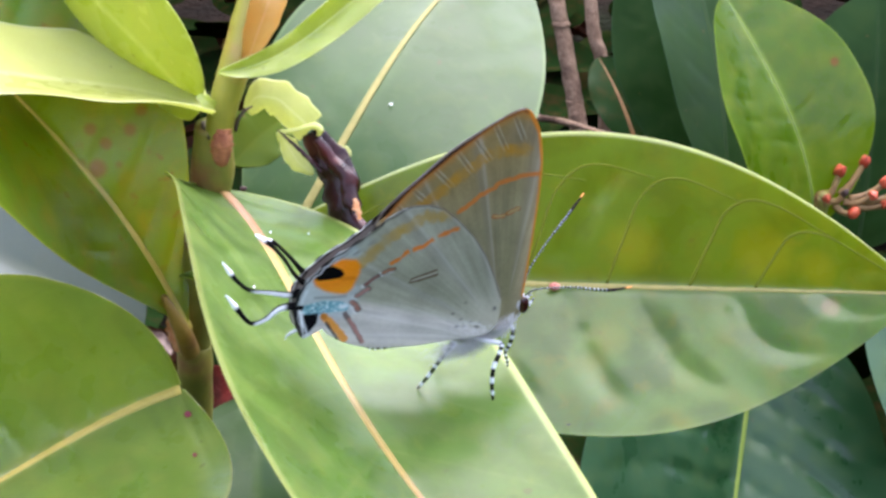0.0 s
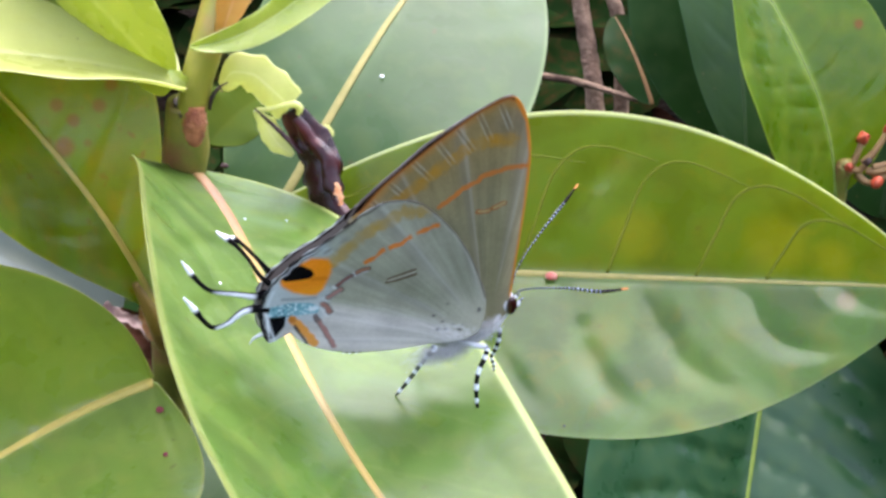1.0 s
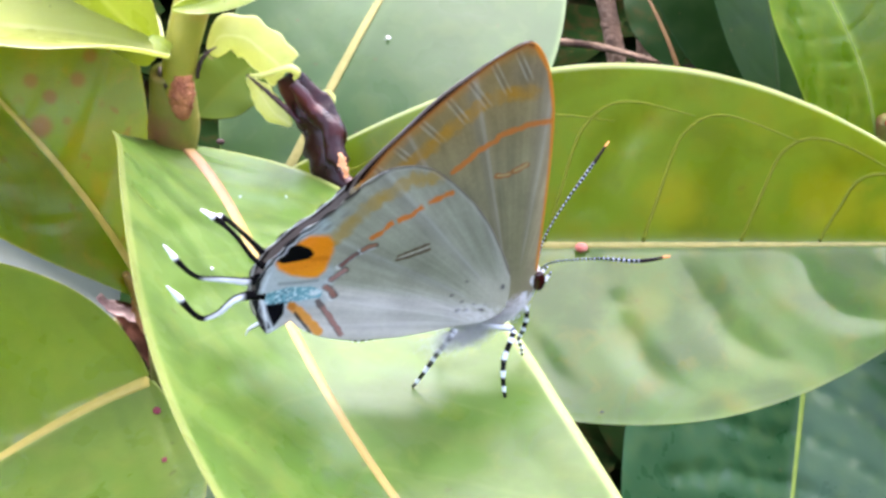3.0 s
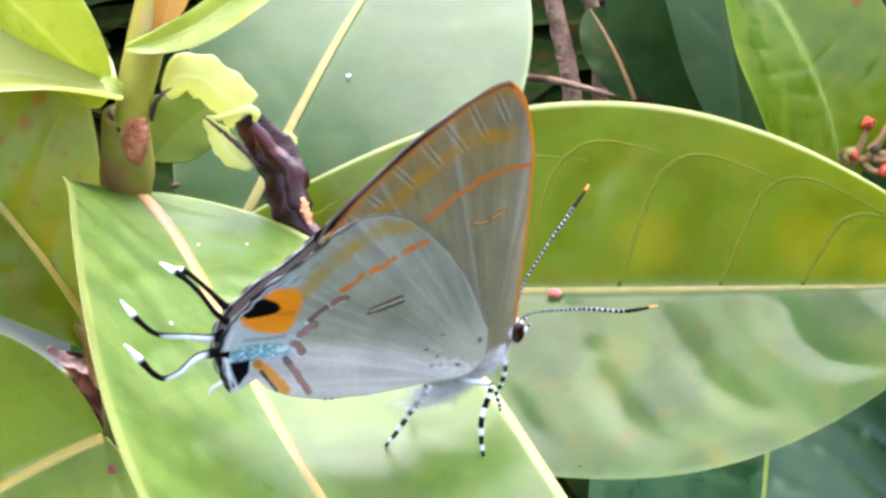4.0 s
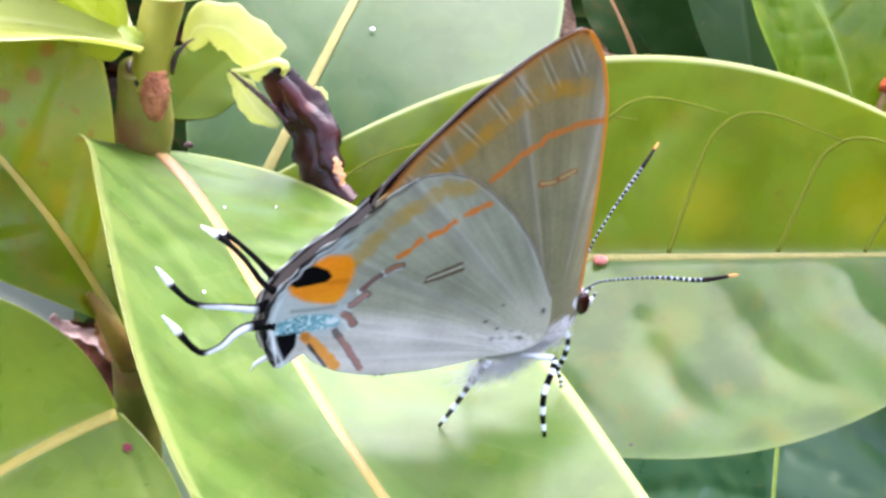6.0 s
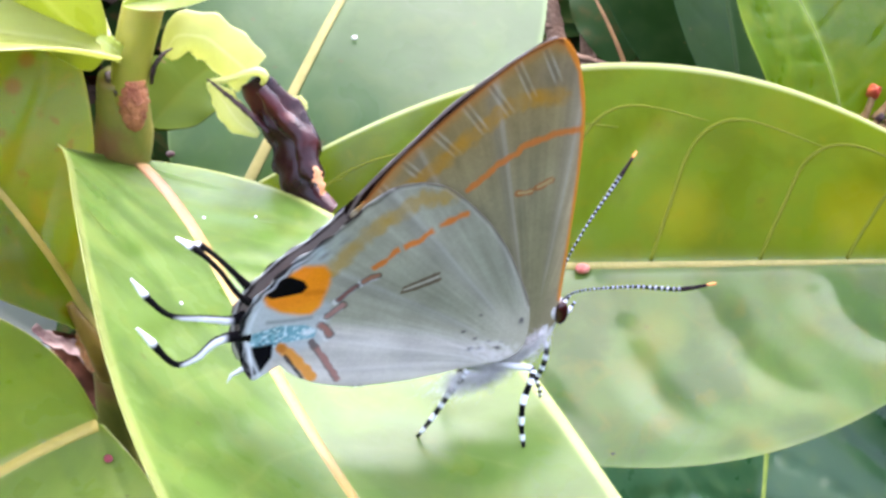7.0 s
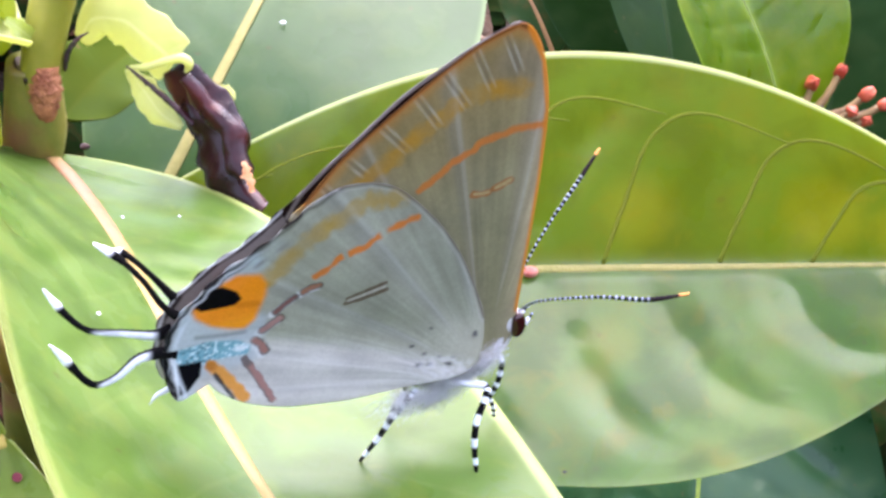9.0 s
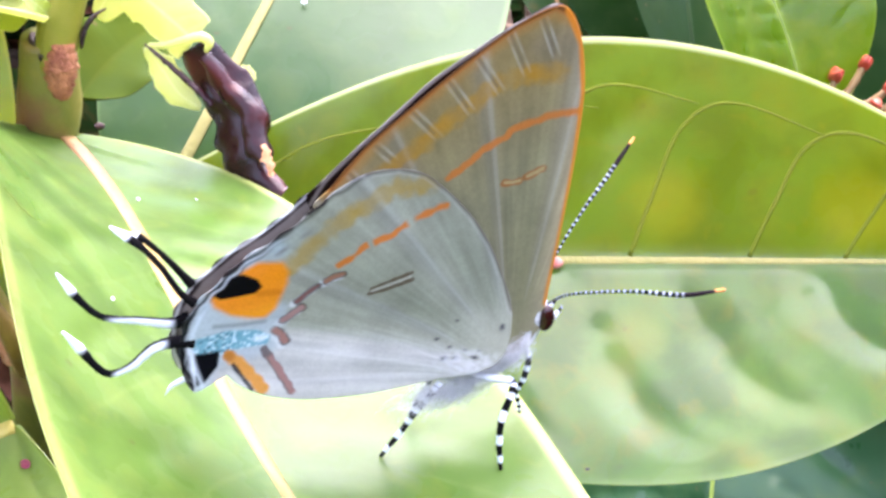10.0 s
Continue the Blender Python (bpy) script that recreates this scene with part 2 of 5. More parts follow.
MIDRIB = plain_material("midrib_yellow", (0.24, 0.215, 0.045), (0.32, 0.26, 0.065), 900, 0.45)
MIDRIB_PINK = plain_material("midrib_pinkish", (0.23, 0.16, 0.038), (0.28, 0.19, 0.046), 300, 0.5, third=(0.27, 0.135, 0.065), third_scale=60, gloss=0.3)
MIDRIB_DULL = plain_material("midrib_olive", (0.46, 0.36, 0.06), (0.56, 0.42, 0.09), 500, 0.5)
# midrib darkened in colour to match the shade-tinted leaves
MIDRIB_SHADE = plain_material("midrib_shade_tint", (0.015, 0.035, 0.01), (0.022, 0.045, 0.012), 500, 0.6, gloss=0.08)
MIDRIB_RUSTY = plain_material("midrib_rusty", (0.16, 0.07, 0.015), (0.22, 0.11, 0.025), 500, 0.6)
MIDRIB_DIM = plain_material("midrib_dull_green", (0.11, 0.17, 0.025), (0.16, 0.21, 0.04), 500, 0.6, gloss=0.15)
MIDRIB_PALE = plain_material("midrib_pale", (0.21, 0.19, 0.06), (0.27, 0.23, 0.08), 500, 0.6, gloss=0.2)
VEIN = plain_material("side_vein_green", (0.155, 0.180, 0.014), (0.175, 0.180, 0.018), 500, 0.6, gloss=0.1)
STEM = plain_material("stem_green_brown", (0.11, 0.125, 0.015), (0.20, 0.17, 0.025), 350, 0.5, third=(0.17, 0.075, 0.028), third_scale=160)
STEM_YOUNG = plain_material("stem_young_green", (0.19, 0.19, 0.018), (0.27, 0.24, 0.03), 220, 0.4, third=(0.30, 0.17, 0.04), third_scale=140)
SCAR = plain_material("bark_scar", (0.50, 0.19, 0.08), (0.20, 0.05, 0.02), 900, 0.7, 0.8, 0.0003)
SCAR_DARK = plain_material("bark_scar_dark", (0.012, 0.004, 0.004), (0.045, 0.013, 0.008), 900, 0.6, 0.6)
WITHERED = plain_material("withered_maroon", (0.010, 0.002, 0.003), (0.03, 0.005, 0.007), 420, 0.30, 0.3, 0.0002, third=(0.08, 0.011, 0.010), third_scale=200, gloss=0.28)
DROP = plain_material("droplet_white", (0.85, 0.88, 0.9), (0.9, 0.9, 0.9), 2000, 0.1, 0.05)
GALL = plain_material("gall_red", (0.45, 0.09, 0.06), (0.6, 0.25, 0.2), 2500, 0.35)
PINK = plain_material("spot_red", (0.24, 0.025, 0.05), (0.17, 0.03, 0.04), 1500, 0.5)
RUST = plain_material("rust_patch", (0.55, 0.2, 0.07), (0.7, 0.38, 0.2), 1800, 0.7, 0.6)
BARK = plain_material("dry_twig", (0.11, 0.065, 0.042), (0.26, 0.17, 0.115), 300, 0.85, 0.8, 0.0008, third=(0.07, 0.04, 0.028), third_scale=120, gloss=0.15)
LITTER = plain_material("leaf_litter", (0.035, 0.012, 0.007), (0.08, 0.03, 0.016), 120, 0.85, 0.5, 0.0006, gloss=0.1)
DEAD_RED = plain_material("dead_leaf_red", (0.16, 0.014, 0.008), (0.05, 0.012, 0.008), 300, 0.7, 0.5, 0.0004, gloss=0.2)
DEAD_PINK = plain_material("dead_leaf_pink", (0.30, 0.22, 0.19), (0.17, 0.10, 0.09), 500, 0.7, 0.5, 0.0003, third=(0.08, 0.04, 0.04), third_scale=260, gloss=0.2)
PETIOLE = plain_material("petiole_brown", (0.22, 0.12, 0.02), (0.30, 0.19, 0.03), 300, 0.5, third=(0.14, 0.05, 0.018), third_scale=140)
SKY_SCREEN = plain_material("sky_screen_foliage", (0.015, 0.035, 0.010), (0.05, 0.085, 0.022), 25, 0.7, 0.8, 0.02, third=(0.008, 0.016, 0.006), third_scale=9, gloss=0.2)
# the shade under the shrubs is put into this near-black soil colour
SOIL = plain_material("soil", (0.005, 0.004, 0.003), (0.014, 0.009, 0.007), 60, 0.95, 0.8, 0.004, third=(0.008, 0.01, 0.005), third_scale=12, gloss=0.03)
BUD = plain_material("bud_orange_red", (0.34, 0.03, 0.012), (0.52, 0.10, 0.035), 500, 0.5)
BUD_STALK = plain_material("bud_stalk", (0.18, 0.09, 0.03), (0.28, 0.17, 0.06), 400, 0.6)
WING = painted_material("wing_scales", 0.7, 9000, 0.3, 0.00003, sheen=0.0, clear=0.3)
BANDED = painted_material("banded_scales", 0.85, 5000)
FUR = plain_material("white_fur", (0.52, 0.525, 0.52), (0.72, 0.725, 0.72), 2500, 0.9, 0.9, 0.0002, gloss=0.1)
EYE = plain_material("eye_maroon", (0.018, 0.0025, 0.0025), (0.035, 0.004, 0.004), 3000, 0.18, 0.1, 0.00002)


# ---------- mesh helpers ----------
def mesh_part(name, verts, faces, mat, parent=None, label="", origin=(0, 0, 0), uv=None, paint=None, smooth=True):
    """One mesh object; verts in millimetres of the parent's space, origin its pivot."""
    v = (np.asarray(verts, float) - np.asarray(origin, float)) * MM
    me = bpy.data.meshes.new(name)
    me.from_pydata(v.tolist(), [], [tuple(int(i) for i in f) for f in faces])
    me.materials.append(mat)
    if smooth:
        me.polygons.foreach_set("use_smooth", [True] * len(me.polygons))
    if uv is not None:
        layer = me.uv_layers.new(name="leaf")
        idx = np.empty(len(me.loops), int)
        me.loops.foreach_get("vertex_index", idx)
        layer.data.foreach_set("uv", np.asarray(uv, float)[idx].ravel())
    if paint is not None:
        at = me.attributes.new("pattern", "FLOAT_COLOR", "POINT")
        at.data.foreach_set("color", np.c_[paint, np.ones(len(paint))].ravel())
    me.update()
    ob = new(name, me)
    ob.parent = parent
    ob.location = np.asarray(origin, float) * MM
    if label:
        tagged(ob, label)
    return ob


def empty(name, at, label, category, group=""):
    ob = new(name)
    ob.empty_display_size = 0.01
    ob.location = np.asarray(at, float) * MM
    return tagged(ob, label, category, group)


def spline(points, n):
    """n points of a Catmull-Rom curve through the rows of points."""
    p = np.asarray(points, float)
    p = np.vstack([2 * p[0] - p[1], p, 2 * p[-1] - p[-2]])
    out = []
    for s in np.linspace(0, len(p) - 3 - 1e-9, n):
        i, f = int(s), s - int(s)
        a, b, c, d = p[i:i + 4]
        out.append(0.5 * (2 * b + (c - a) * f + (2 * a - 5 * b + 4 * c - d) * f * f + (3 * b - a - 3 * c + d) * f ** 3))
    return np.array(out)


def closed_spline(points, n):
    p = np.asarray(points, float)
    k = len(p)
    out = []
    for s in np.arange(n) * k / n:
        i, f = int(s), s - int(s)
        a, b, c, d = p[(i - 1) % k], p[i % k], p[(i + 1) % k], p[(i + 2) % k]
        out.append(0.5 * (2 * b + (c - a) * f + (2 * a - 5 * b + 4 * c - d) * f * f + (3 * b - a - 3 * c + d) * f ** 3))
    return np.array(out)


def unit(v):
    return v / (np.linalg.norm(v, axis=-1, keepdims=True) + 1e-12)


def carried_frames(c, up):
    """Tangent, side and normal along the curve c."""
    t = unit(np.gradient(c, axis=0))
    n = np.empty_like(t)
    cur = np.asarray(up, float)
    for i in range(len(c)):
        cur = cur - t[i] * (cur @ t[i])
        cur = cur / (np.linalg.norm(cur) + 1e-12)
        n[i] = cur
    return t, np.cross(t, n), n


def tube(points, radii, n=24, sides=10, squash=1.0, up=(0, 0, 1), rough=0.0, seed=0):
    """Verts, faces and the share of the way along for a closed tapered tube."""
    c = spline(points, n)
    r = np.interp(np.linspace(0, 1, n), np.linspace(0, 1, len(radii)), radii)
    t, s, m = carried_frames(c, up)
    rng = np.random.default_rng(seed)
    a = np.arange(sides) / sides * 2 * math.pi
    jit = 1 + rough * rng.normal(size=(n, sides, 1))
    v = c[:, None] + (np.cos(a)[None, :, None] * s[:, None] + squash * np.sin(a)[None, :, None] * m[:, None]) * r[:, None, None] * jit
    v = np.vstack([v.reshape(-1, 3), c[:1], c[-1:]])
    f = []
    for i in range(n - 1):
        for j in range(sides):
            k = (j + 1) % sides
            f.append((i * sides + j, i * sides + k, (i + 1) * sides + k, (i + 1) * sides + j))
    for j in range(sides):
        k = (j + 1) % sides
        f.append((n * sides, k, j))
        f.append((n * sides + 1, (n - 1) * sides + j, (n - 1) * sides + k))
    along = np.r_[np.repeat(np.linspace(0, 1, n), sides), 0.0, 1.0]
    return v, f, along


def ball(center, radii, nu=20, nv=12):
    a, b = np.meshgrid(np.linspace(0, 2 * math.pi, nu, endpoint=False), np.linspace(0, math.pi, nv))
    v = np.stack([np.cos(a) * np.sin(b), np.sin(a) * np.sin(b), np.cos(b)], -1).reshape(-1, 3) * radii + np.asarray(center)
    f = [(i * nu + j, (i + 1) * nu + j, (i + 1) * nu + (j + 1) % nu, i * nu + (j + 1) % nu) for i in range(nv - 1) for j in range(nu)]
    return v, f


# ---------- leaves ----------
def leaf_surface(s, u, v):
    """Points of a leaf blade; u runs from base to tip, v from margin (-1) over the midrib (0) to margin (1)."""
    b0, t0, up = (np.asarray(s[k], float) for k in ("base", "tip", "up"))
    a = t0 - b0
    length = np.linalg.norm(a)
    a = a / length
    n = unit(up - a * (up @ a))
    b = np.cross(a, n)
    r = radians(s["roll"])
    n = n * math.cos(r) + b * math.sin(r)
    b = np.cross(a, n)
    uu = np.clip(u, 1e-4, 1 - 1e-4)

    def outline(q1, q2):
        return uu ** q1 * (1 - uu) ** q2 / ((q1 / (q1 + q2)) ** q1 * (q2 / (q1 + q2)) ** q2)

    h = 4 * u * (1 - u)
    c = b0 + (u * length)[..., None] * a + (h * s["bow"] * length)[..., None] * n + (h * s["bend"] * length)[..., None] * b
    k = h * (2 * u - 1) * length
    c = c + (k * s.get("dip", 0.0))[..., None] * n + (k * s.get("sway", 0.0))[..., None] * b
    w = np.where(v < 0, s["wl"] * outline(s["q1"], s["q2"]), s["wr"] * outline(s.get("q1r", s["q1"]), s.get("q2r", s["q2"])))
    ease = np.clip(u / 0.2, 0, 1)
    th = np.radians(np.where(v < 0, s["fl"], s["fr"] * (1 - s.get("flat_base", 0.0) * (1 - ease) ** 2)))
    tw = np.radians(s["twist"] * (u - 0.5))
    x = v * w * np.cos(th)
    z = np.abs(v) * w * np.sin(th) + (s["curl"] + np.where(v < 0, s.get("lift", 0.0), 0.0)) * v * v * w
    wave = s.get("wave", 0.25)
    z = z + wave * np.abs(v) ** 3 * np.sin(u * 17 + s.get("phase", 0) + 2 * (v > 0)) * np.sqrt(h)
    return c + (x * np.cos(tw) - z * np.sin(tw))[..., None] * b + (x * np.sin(tw) + z * np.cos(tw))[..., None] * n


def leaf(parent, spec, mat, rib, label="", rib_width=0.55, nu=56, nv=28, thick=0.26, vein_count=0, rib_from=0.0, rolled=False):
    """A leaf blade with real thickness and a raised midrib of its own."""
    org = np.asarray(parent.location) / MM
    u, v = np.meshgrid(0.5 - 0.5 * np.cos(np.linspace(0, math.pi, nu)), np.linspace(-1, 1, nv + 1), indexing="ij")
    top = leaf_surface(spec, u, v)
    du, dv = np.gradient(top, axis=0), np.gradient(top, axis=1)
    nrm = unit(np.cross(dv, du))
    if (nrm.mean((0, 1)) @ np.asarray(spec["up"], float)) < 0:
        nrm = -nrm
    low = top - nrm * (thick * (1 - 0.8 * np.abs(v) ** 5))[..., None]
    m = nv + 1
    k = nu * m
    verts = np.vstack([top.reshape(-1, 3), low.reshape(-1, 3)]) - org
    uv = np.stack([u, v * 0.5 + 0.5], -1).reshape(-1, 2)
    uv = np.vstack([uv, uv])
    # the narrow side faces share the blade's corners on a rolled margin, and have corners of their own on a sharp one
    e = 0 if rolled else 2 * k
    if not rolled:
        verts, uv = np.vstack([verts, verts]), np.vstack([uv, uv])
    faces = []
    for i in range(nu - 1):
        for j in range(nv):
            p = i * m + j
            faces.append((p, p + m, p + m + 1, p + 1))
            faces.append((k + p, k + p + 1, k + p + m + 1, k + p + m))
        for j in (0, nv):
            p = i * m + j
            faces.append((e + p, e + k + p, e + k + p + m, e + p + m))
    for i in (0, nu - 1):
        for j in range(nv):
            p = i * m + j
            faces.append((e + p, e + p + 1, e + k + p + 1, e + k + p))
    base = np.asarray(spec["base"]) - org
    ob = mesh_part("leaf", verts, faces, mat, parent, label, base, uv)
    if rib:
        s = np.linspace(rib_from, 0.985, 40)
        line = leaf_surface(spec, s, np.zeros(40)) + nrm[:, nv // 2][np.linspace(0, nu - 1, 40).astype(int)] * 0.02
        v2, f2, _ = tube(line - org, [rib_width, rib_width * 0.75, rib_width * 0.5, rib_width * 0.15], 60, 12, 0.3, nrm[nu // 2, nv // 2])
        mesh_part("midrib", v2 - base, f2, rib, ob)
    rng = np.random.default_rng(vein_count)
    for i in range(vein_count):
        u0 = 0.06 + 0.84 * (i + rng.uniform(-0.18, 0.18)) / vein_count
        uu = u0 + np.array([0, 0.2, 0.45, 0.9, 1.75]) * 0.84 / vein_count * rng.uniform(0.9, 1.15)
        vv = np.array([0.02, 0.3, 0.62, 0.77, 0.72]) * rng.uniform(0.92, 1.05)
        path = spline(np.c_[uu, -vv], 24)
        path[:, 0] = np.clip(path[:, 0], 0.01, 0.97)
        iu = (np.arccos(1 - 2 * path[:, 0]) / math.pi * (nu - 1)).round().astype(int)
        jv = ((path[:, 1] + 1) / 2 * nv).round().astype(int)
        line = leaf_surface(spec, path[:, 0], path[:, 1]) + nrm[iu, jv] * 0.012
        a, b, _ = tube(line - org - base, [0.13, 0.12, 0.11, 0.09, 0.04], 40, 6, 0.05, nrm[nu // 2, nv // 2])
        mesh_part("side_vein", a, b, VEIN, ob)
    return ob


def world_of(ob):
    """Where a part's pivot lies, in millimetres; the plants' parts are never turned."""
    at = np.zeros(3)
    while ob:
        at, ob = at + np.asarray(ob.location) / MM, ob.parent
    return at


def ribbon(name, parent, path, half, arc, roll, mat, label="", up=(0, 0, 1), n=50, m=18, thick=0.22, wob=0.12, seed=1, crumple=0.0):
    """A strip swept along a path, its section rolled up by arc degrees; a curled or withered blade."""
    org = world_of(parent)
    c = spline(path, n) - org
    s = np.linspace(0, 1, n)
    hw, ar, ro = (np.interp(s, np.linspace(0, 1, len(k)), k) for k in (half, arc, roll))
    t, b, nn = carried_frames(c, up)
    rng = np.random.default_rng(seed)
    ph = rng.uniform(0, 6, 4)
    rings = []
    for off in (0.0, -thick):
        for i in range(n):
            e = np.linspace(-1, 1, m)
            cr, sr = math.cos(radians(ro[i])), math.sin(radians(ro[i]))
            bi, ni = b[i] * cr + nn[i] * sr, nn[i] * cr - b[i] * sr
            k = radians(ar[i]) / 2
            k = math.copysign(max(abs(k), 0.02), k)
            rad = hw[i] / k
            ang = e * k
            w = 1 + wob * np.sin(e * 5 + s[i] * 13 + ph[0]) + wob * np.sin(s[i] * 29 + ph[1])
            x = rad * np.sin(ang) * w
            z = rad * (1 - np.cos(ang)) * w * (1 + 0.25 * e) + off
            rings.append(c[i] + x[:, None] * bi + z[:, None] * ni)
    v = np.vstack(rings)
    if crumple:
        v = v + crumple * np.array([noise.noise_vector(Vector(p) * 0.55) + 0.15 * noise.noise_vector(Vector(p) * 1.3) for p in v])
    k = n * m
    f = []
    for i in range(n - 1):
        for j in range(m - 1):
            p = i * m + j
            f.append((p, p + m, p + m + 1, p + 1))
            f.append((k + p, k + p + 1, k + p + m + 1, k + p + m))
        for j in (0, m - 1):
            p = i * m + j
            f.append((p, k + p, k + p + m, p + m))
    for i in (0, n - 1):
        for j in range(m - 1):
            p = i * m + j
            f.append((p, p + 1, k + p + 1, k + p))
    uv = np.stack(np.meshgrid(s, np.linspace(0.06, 0.94, m), indexing="ij"), -1).reshape(-1, 2)
    base = c[0]
    return mesh_part(name, v, f, mat, parent, label, base, np.vstack([uv, uv]))


# ---------- ground ----------
def build_ground():
    g = np.sinh(np.linspace(-9.2, 9.2, 121)) / math.sinh(9.2) * 60000
    x, y = np.meshgrid(g, g + 150, indexing="ij")
    z = np.array([[9 * noise.noise((a / 90, b / 90, 0)) + 4 * noise.noise((a / 25, b / 25, 3)) for a, b in zip(ra, rb)] for ra, rb in zip(x, y)])
    v = np.stack([x, y, z], -1).reshape(-1, 3)
    f = [(i * 121 + j, (i + 1) * 121 + j, (i + 1) * 121 + j + 1, i * 121 + j + 1) for i in range(120) for j in range(120)]
    tagged(mesh_part("ground", v, f, SOIL), "soil coloured near black for the shade under the shrubs", "ground", kind="structure")


def build_sky_screen():
    """Unseen ring of leafy shrubs, added all round to block the low sky's light."""
    rng = np.random.default_rng(8)
    na, nz = 140, 26
    v = np.empty((na, nz, 3))

    def mound(a, e):
        c, d = math.cos(a), math.sin(a)
        lump = noise.noise((4 * c, 4 * d, 3 * e)) + 0.45 * noise.noise((13 * c, 13 * d, 9 * e))
        r = 1010 + 200 * d - (230 + 60 * lump) * math.cos(e)
        return np.array((r * c, 60 + r * d, (345 + 75 * lump) * math.sin(e) - 8))

    for i in range(na):
        for j in range(nz):
            v[i, j] = mound(i / na * 2 * math.pi, j / (nz - 1) * math.pi)
    f = [(i * nz + j, ((i + 1) % na) * nz + j, ((i + 1) % na) * nz + j + 1, i * nz + j + 1) for i in range(na) for j in range(nz - 1)]
    tagged(mesh_part("backdrop", v.reshape(-1, 3), f, SKY_SCREEN), "unseen ring of dark green shrubs added to block low sky", "backdrop", kind="structure")
    vs, fs = [], []
    s, t = np.meshgrid(np.linspace(0, 1, 5), np.linspace(-1, 1, 3), indexing="ij")
    tile = [(i * 3 + j, (i + 1) * 3 + j, (i + 1) * 3 + j + 1, i * 3 + j + 1) for i in range(4) for j in range(2)]
    for _ in range(2600):
        a, e = rng.uniform(0, 2 * math.pi), rng.uniform(0.1, math.pi - 0.1)
        p = mound(a, e)
        out = unit(p - np.array(((1010 + 200 * math.sin(a)) * math.cos(a), 60 + (1010 + 200 * math.sin(a)) * math.sin(a), 0)))
        d = unit(out + rng.normal(0, 0.7, 3))
        b = unit(np.cross(d, rng.normal(0, 1, 3)))
        n = np.cross(b, d)
        l, w = rng.uniform(55, 85), rng.uniform(12, 20)
        k = len(vs) * 15
        wide = w * np.sqrt(np.clip(4 * s * (1 - s), 0.02, 1))
        vs.append((p + (s * l)[..., None] * d + (t * wide)[..., None] * b + (np.abs(t) * 5 - 14 * s * s)[..., None] * n).reshape(-1, 3))
        fs += [tuple(q + k for q in g) for g in tile]
    tagged(mesh_part("sky_screen_leaves", np.vstack(vs), fs, SKY_SCREEN), "leaves of the unseen ring added to block low sky", "foliage", kind="stuff")


build_ground()
build_sky_screen()

# ---------- the shoot with the butterfly ----------
shrub = empty("leafy_shoot", (-26, 35, 0), "upright green shoot with leathery glossy leaves and yellow young tips", "shrub")


def build_stem(parent):
    org = np.asarray(parent.location) / MM
    line = np.array([(-26, 35, -3), (-25.5, 35, 60), (-24, 33.5, 110), (-22.6, 32.3, 139.2), (-22.6, 32.5, 145), (-21.2, 30.8, 156.8), (-20.4, 30.0, 162.0), (-20.2, 29.8, 166.4)])
    v, f, _ = tube(line - org, [2.2, 2.0, 1.8, 1.6, 1.55, 1.6, 1.85, 1.5], 80, 20, rough=0.012)
    stem = mesh_part("stem", v, f, STEM, parent, "green-brown woody stem")
    line = np.array([(-19.5, 28.8, 163.4), (-19.75, 29.1, 165.2), (-19.3, 29.4, 168.2), (-18.3, 30.2, 171.8), (-17.5, 31.7, 174.7), (-16.5, 34, 181)])
    v, f, _ = tube(line - org, [0.25, 1.15, 1.2, 1.3, 1.4, 0.6], 50, 18, rough=0.008)
    mesh_part("young_stem", v, f, STEM_YOUNG, parent, "soft yellow-green shoot tip")
    line = np.array([(-19.53, 28.9, 162.91), (-19.45, 28.5, 163.92), (-19.36, 28.3, 165.36), (-19.29, 28.5, 166.7)])
    v, f, _ = tube(line - org, [0.2, 0.66, 0.92, 0.7], 30, 18, 0.8, rough=0.07)
    mesh_part("bark_scar", v, f, SCAR, stem, "rusty brown leaf scar")
    a = np.linspace(-0.3, 1, 9) * math.pi
    line = np.c_[-19.9 - 1.15 * np.cos(a), 29.6 - 1.2 * np.sin(a), 166.2 + 0.35 * np.cos(2 * a)]
    v, f, _ = tube(line - org, [0.08, 0.16, 0.2, 0.34, 0.42, 0.2], 40, 10, rough=0.10)
    mesh_part("bract_scar", v, f, SCAR_DARK, stem, "dark brown ring of a fallen bract")


build_stem(shrub)


def build_node(parent):
    """Leaf stalks and a dry stipule at the lower node."""
    org = np.asarray(parent.location) / MM
    for line, radii in (([(-24.5, 28.2, 151.0), (-23.7, 28.3, 149.0), (-23.0, 29.0, 146.8), (-22.7, 30.6, 144.2)], [0.3, 0.62, 0.9, 0.95]),):
        v, f, _ = tube(np.array(line) - org, radii, 30, 14, 0.9, rough=0.03)
        mesh_part("leaf_stalk", v, f, PETIOLE, parent, "brownish leaf stalk at the node")


build_node(shrub)
ribbon("stipule", shrub, [(-23.6, 30.0, 148.4), (-24.15, 30.3, 147.0), (-24.1, 30.6, 145.6), (-23.8, 30.8, 144.0)], [0.5, 0.75, 0.6, 0.12], [90, 80, 80, 60], [0, 0, 0, 0], RUST, "dry rust-brown stipule", up=(-0.4, -0.8, 0.4), n=24, m=10, crumple=0.25)
PERCH = dict(base=(-19.8, 30.0, 160.5), tip=(15.6, -22.5, 148.3), up=(0, 0, 1), roll=-2.211, bow=0.099, bend=0.119, wl=12.915, wr=13.593, q1=0.757, q2=0.768, fl=-9.39, fr=26.359, curl=0.191, twist=-21.792, flat_base=0.9, sway=0.078, dip=0.018, q1r=0.25, q2r=0.054)
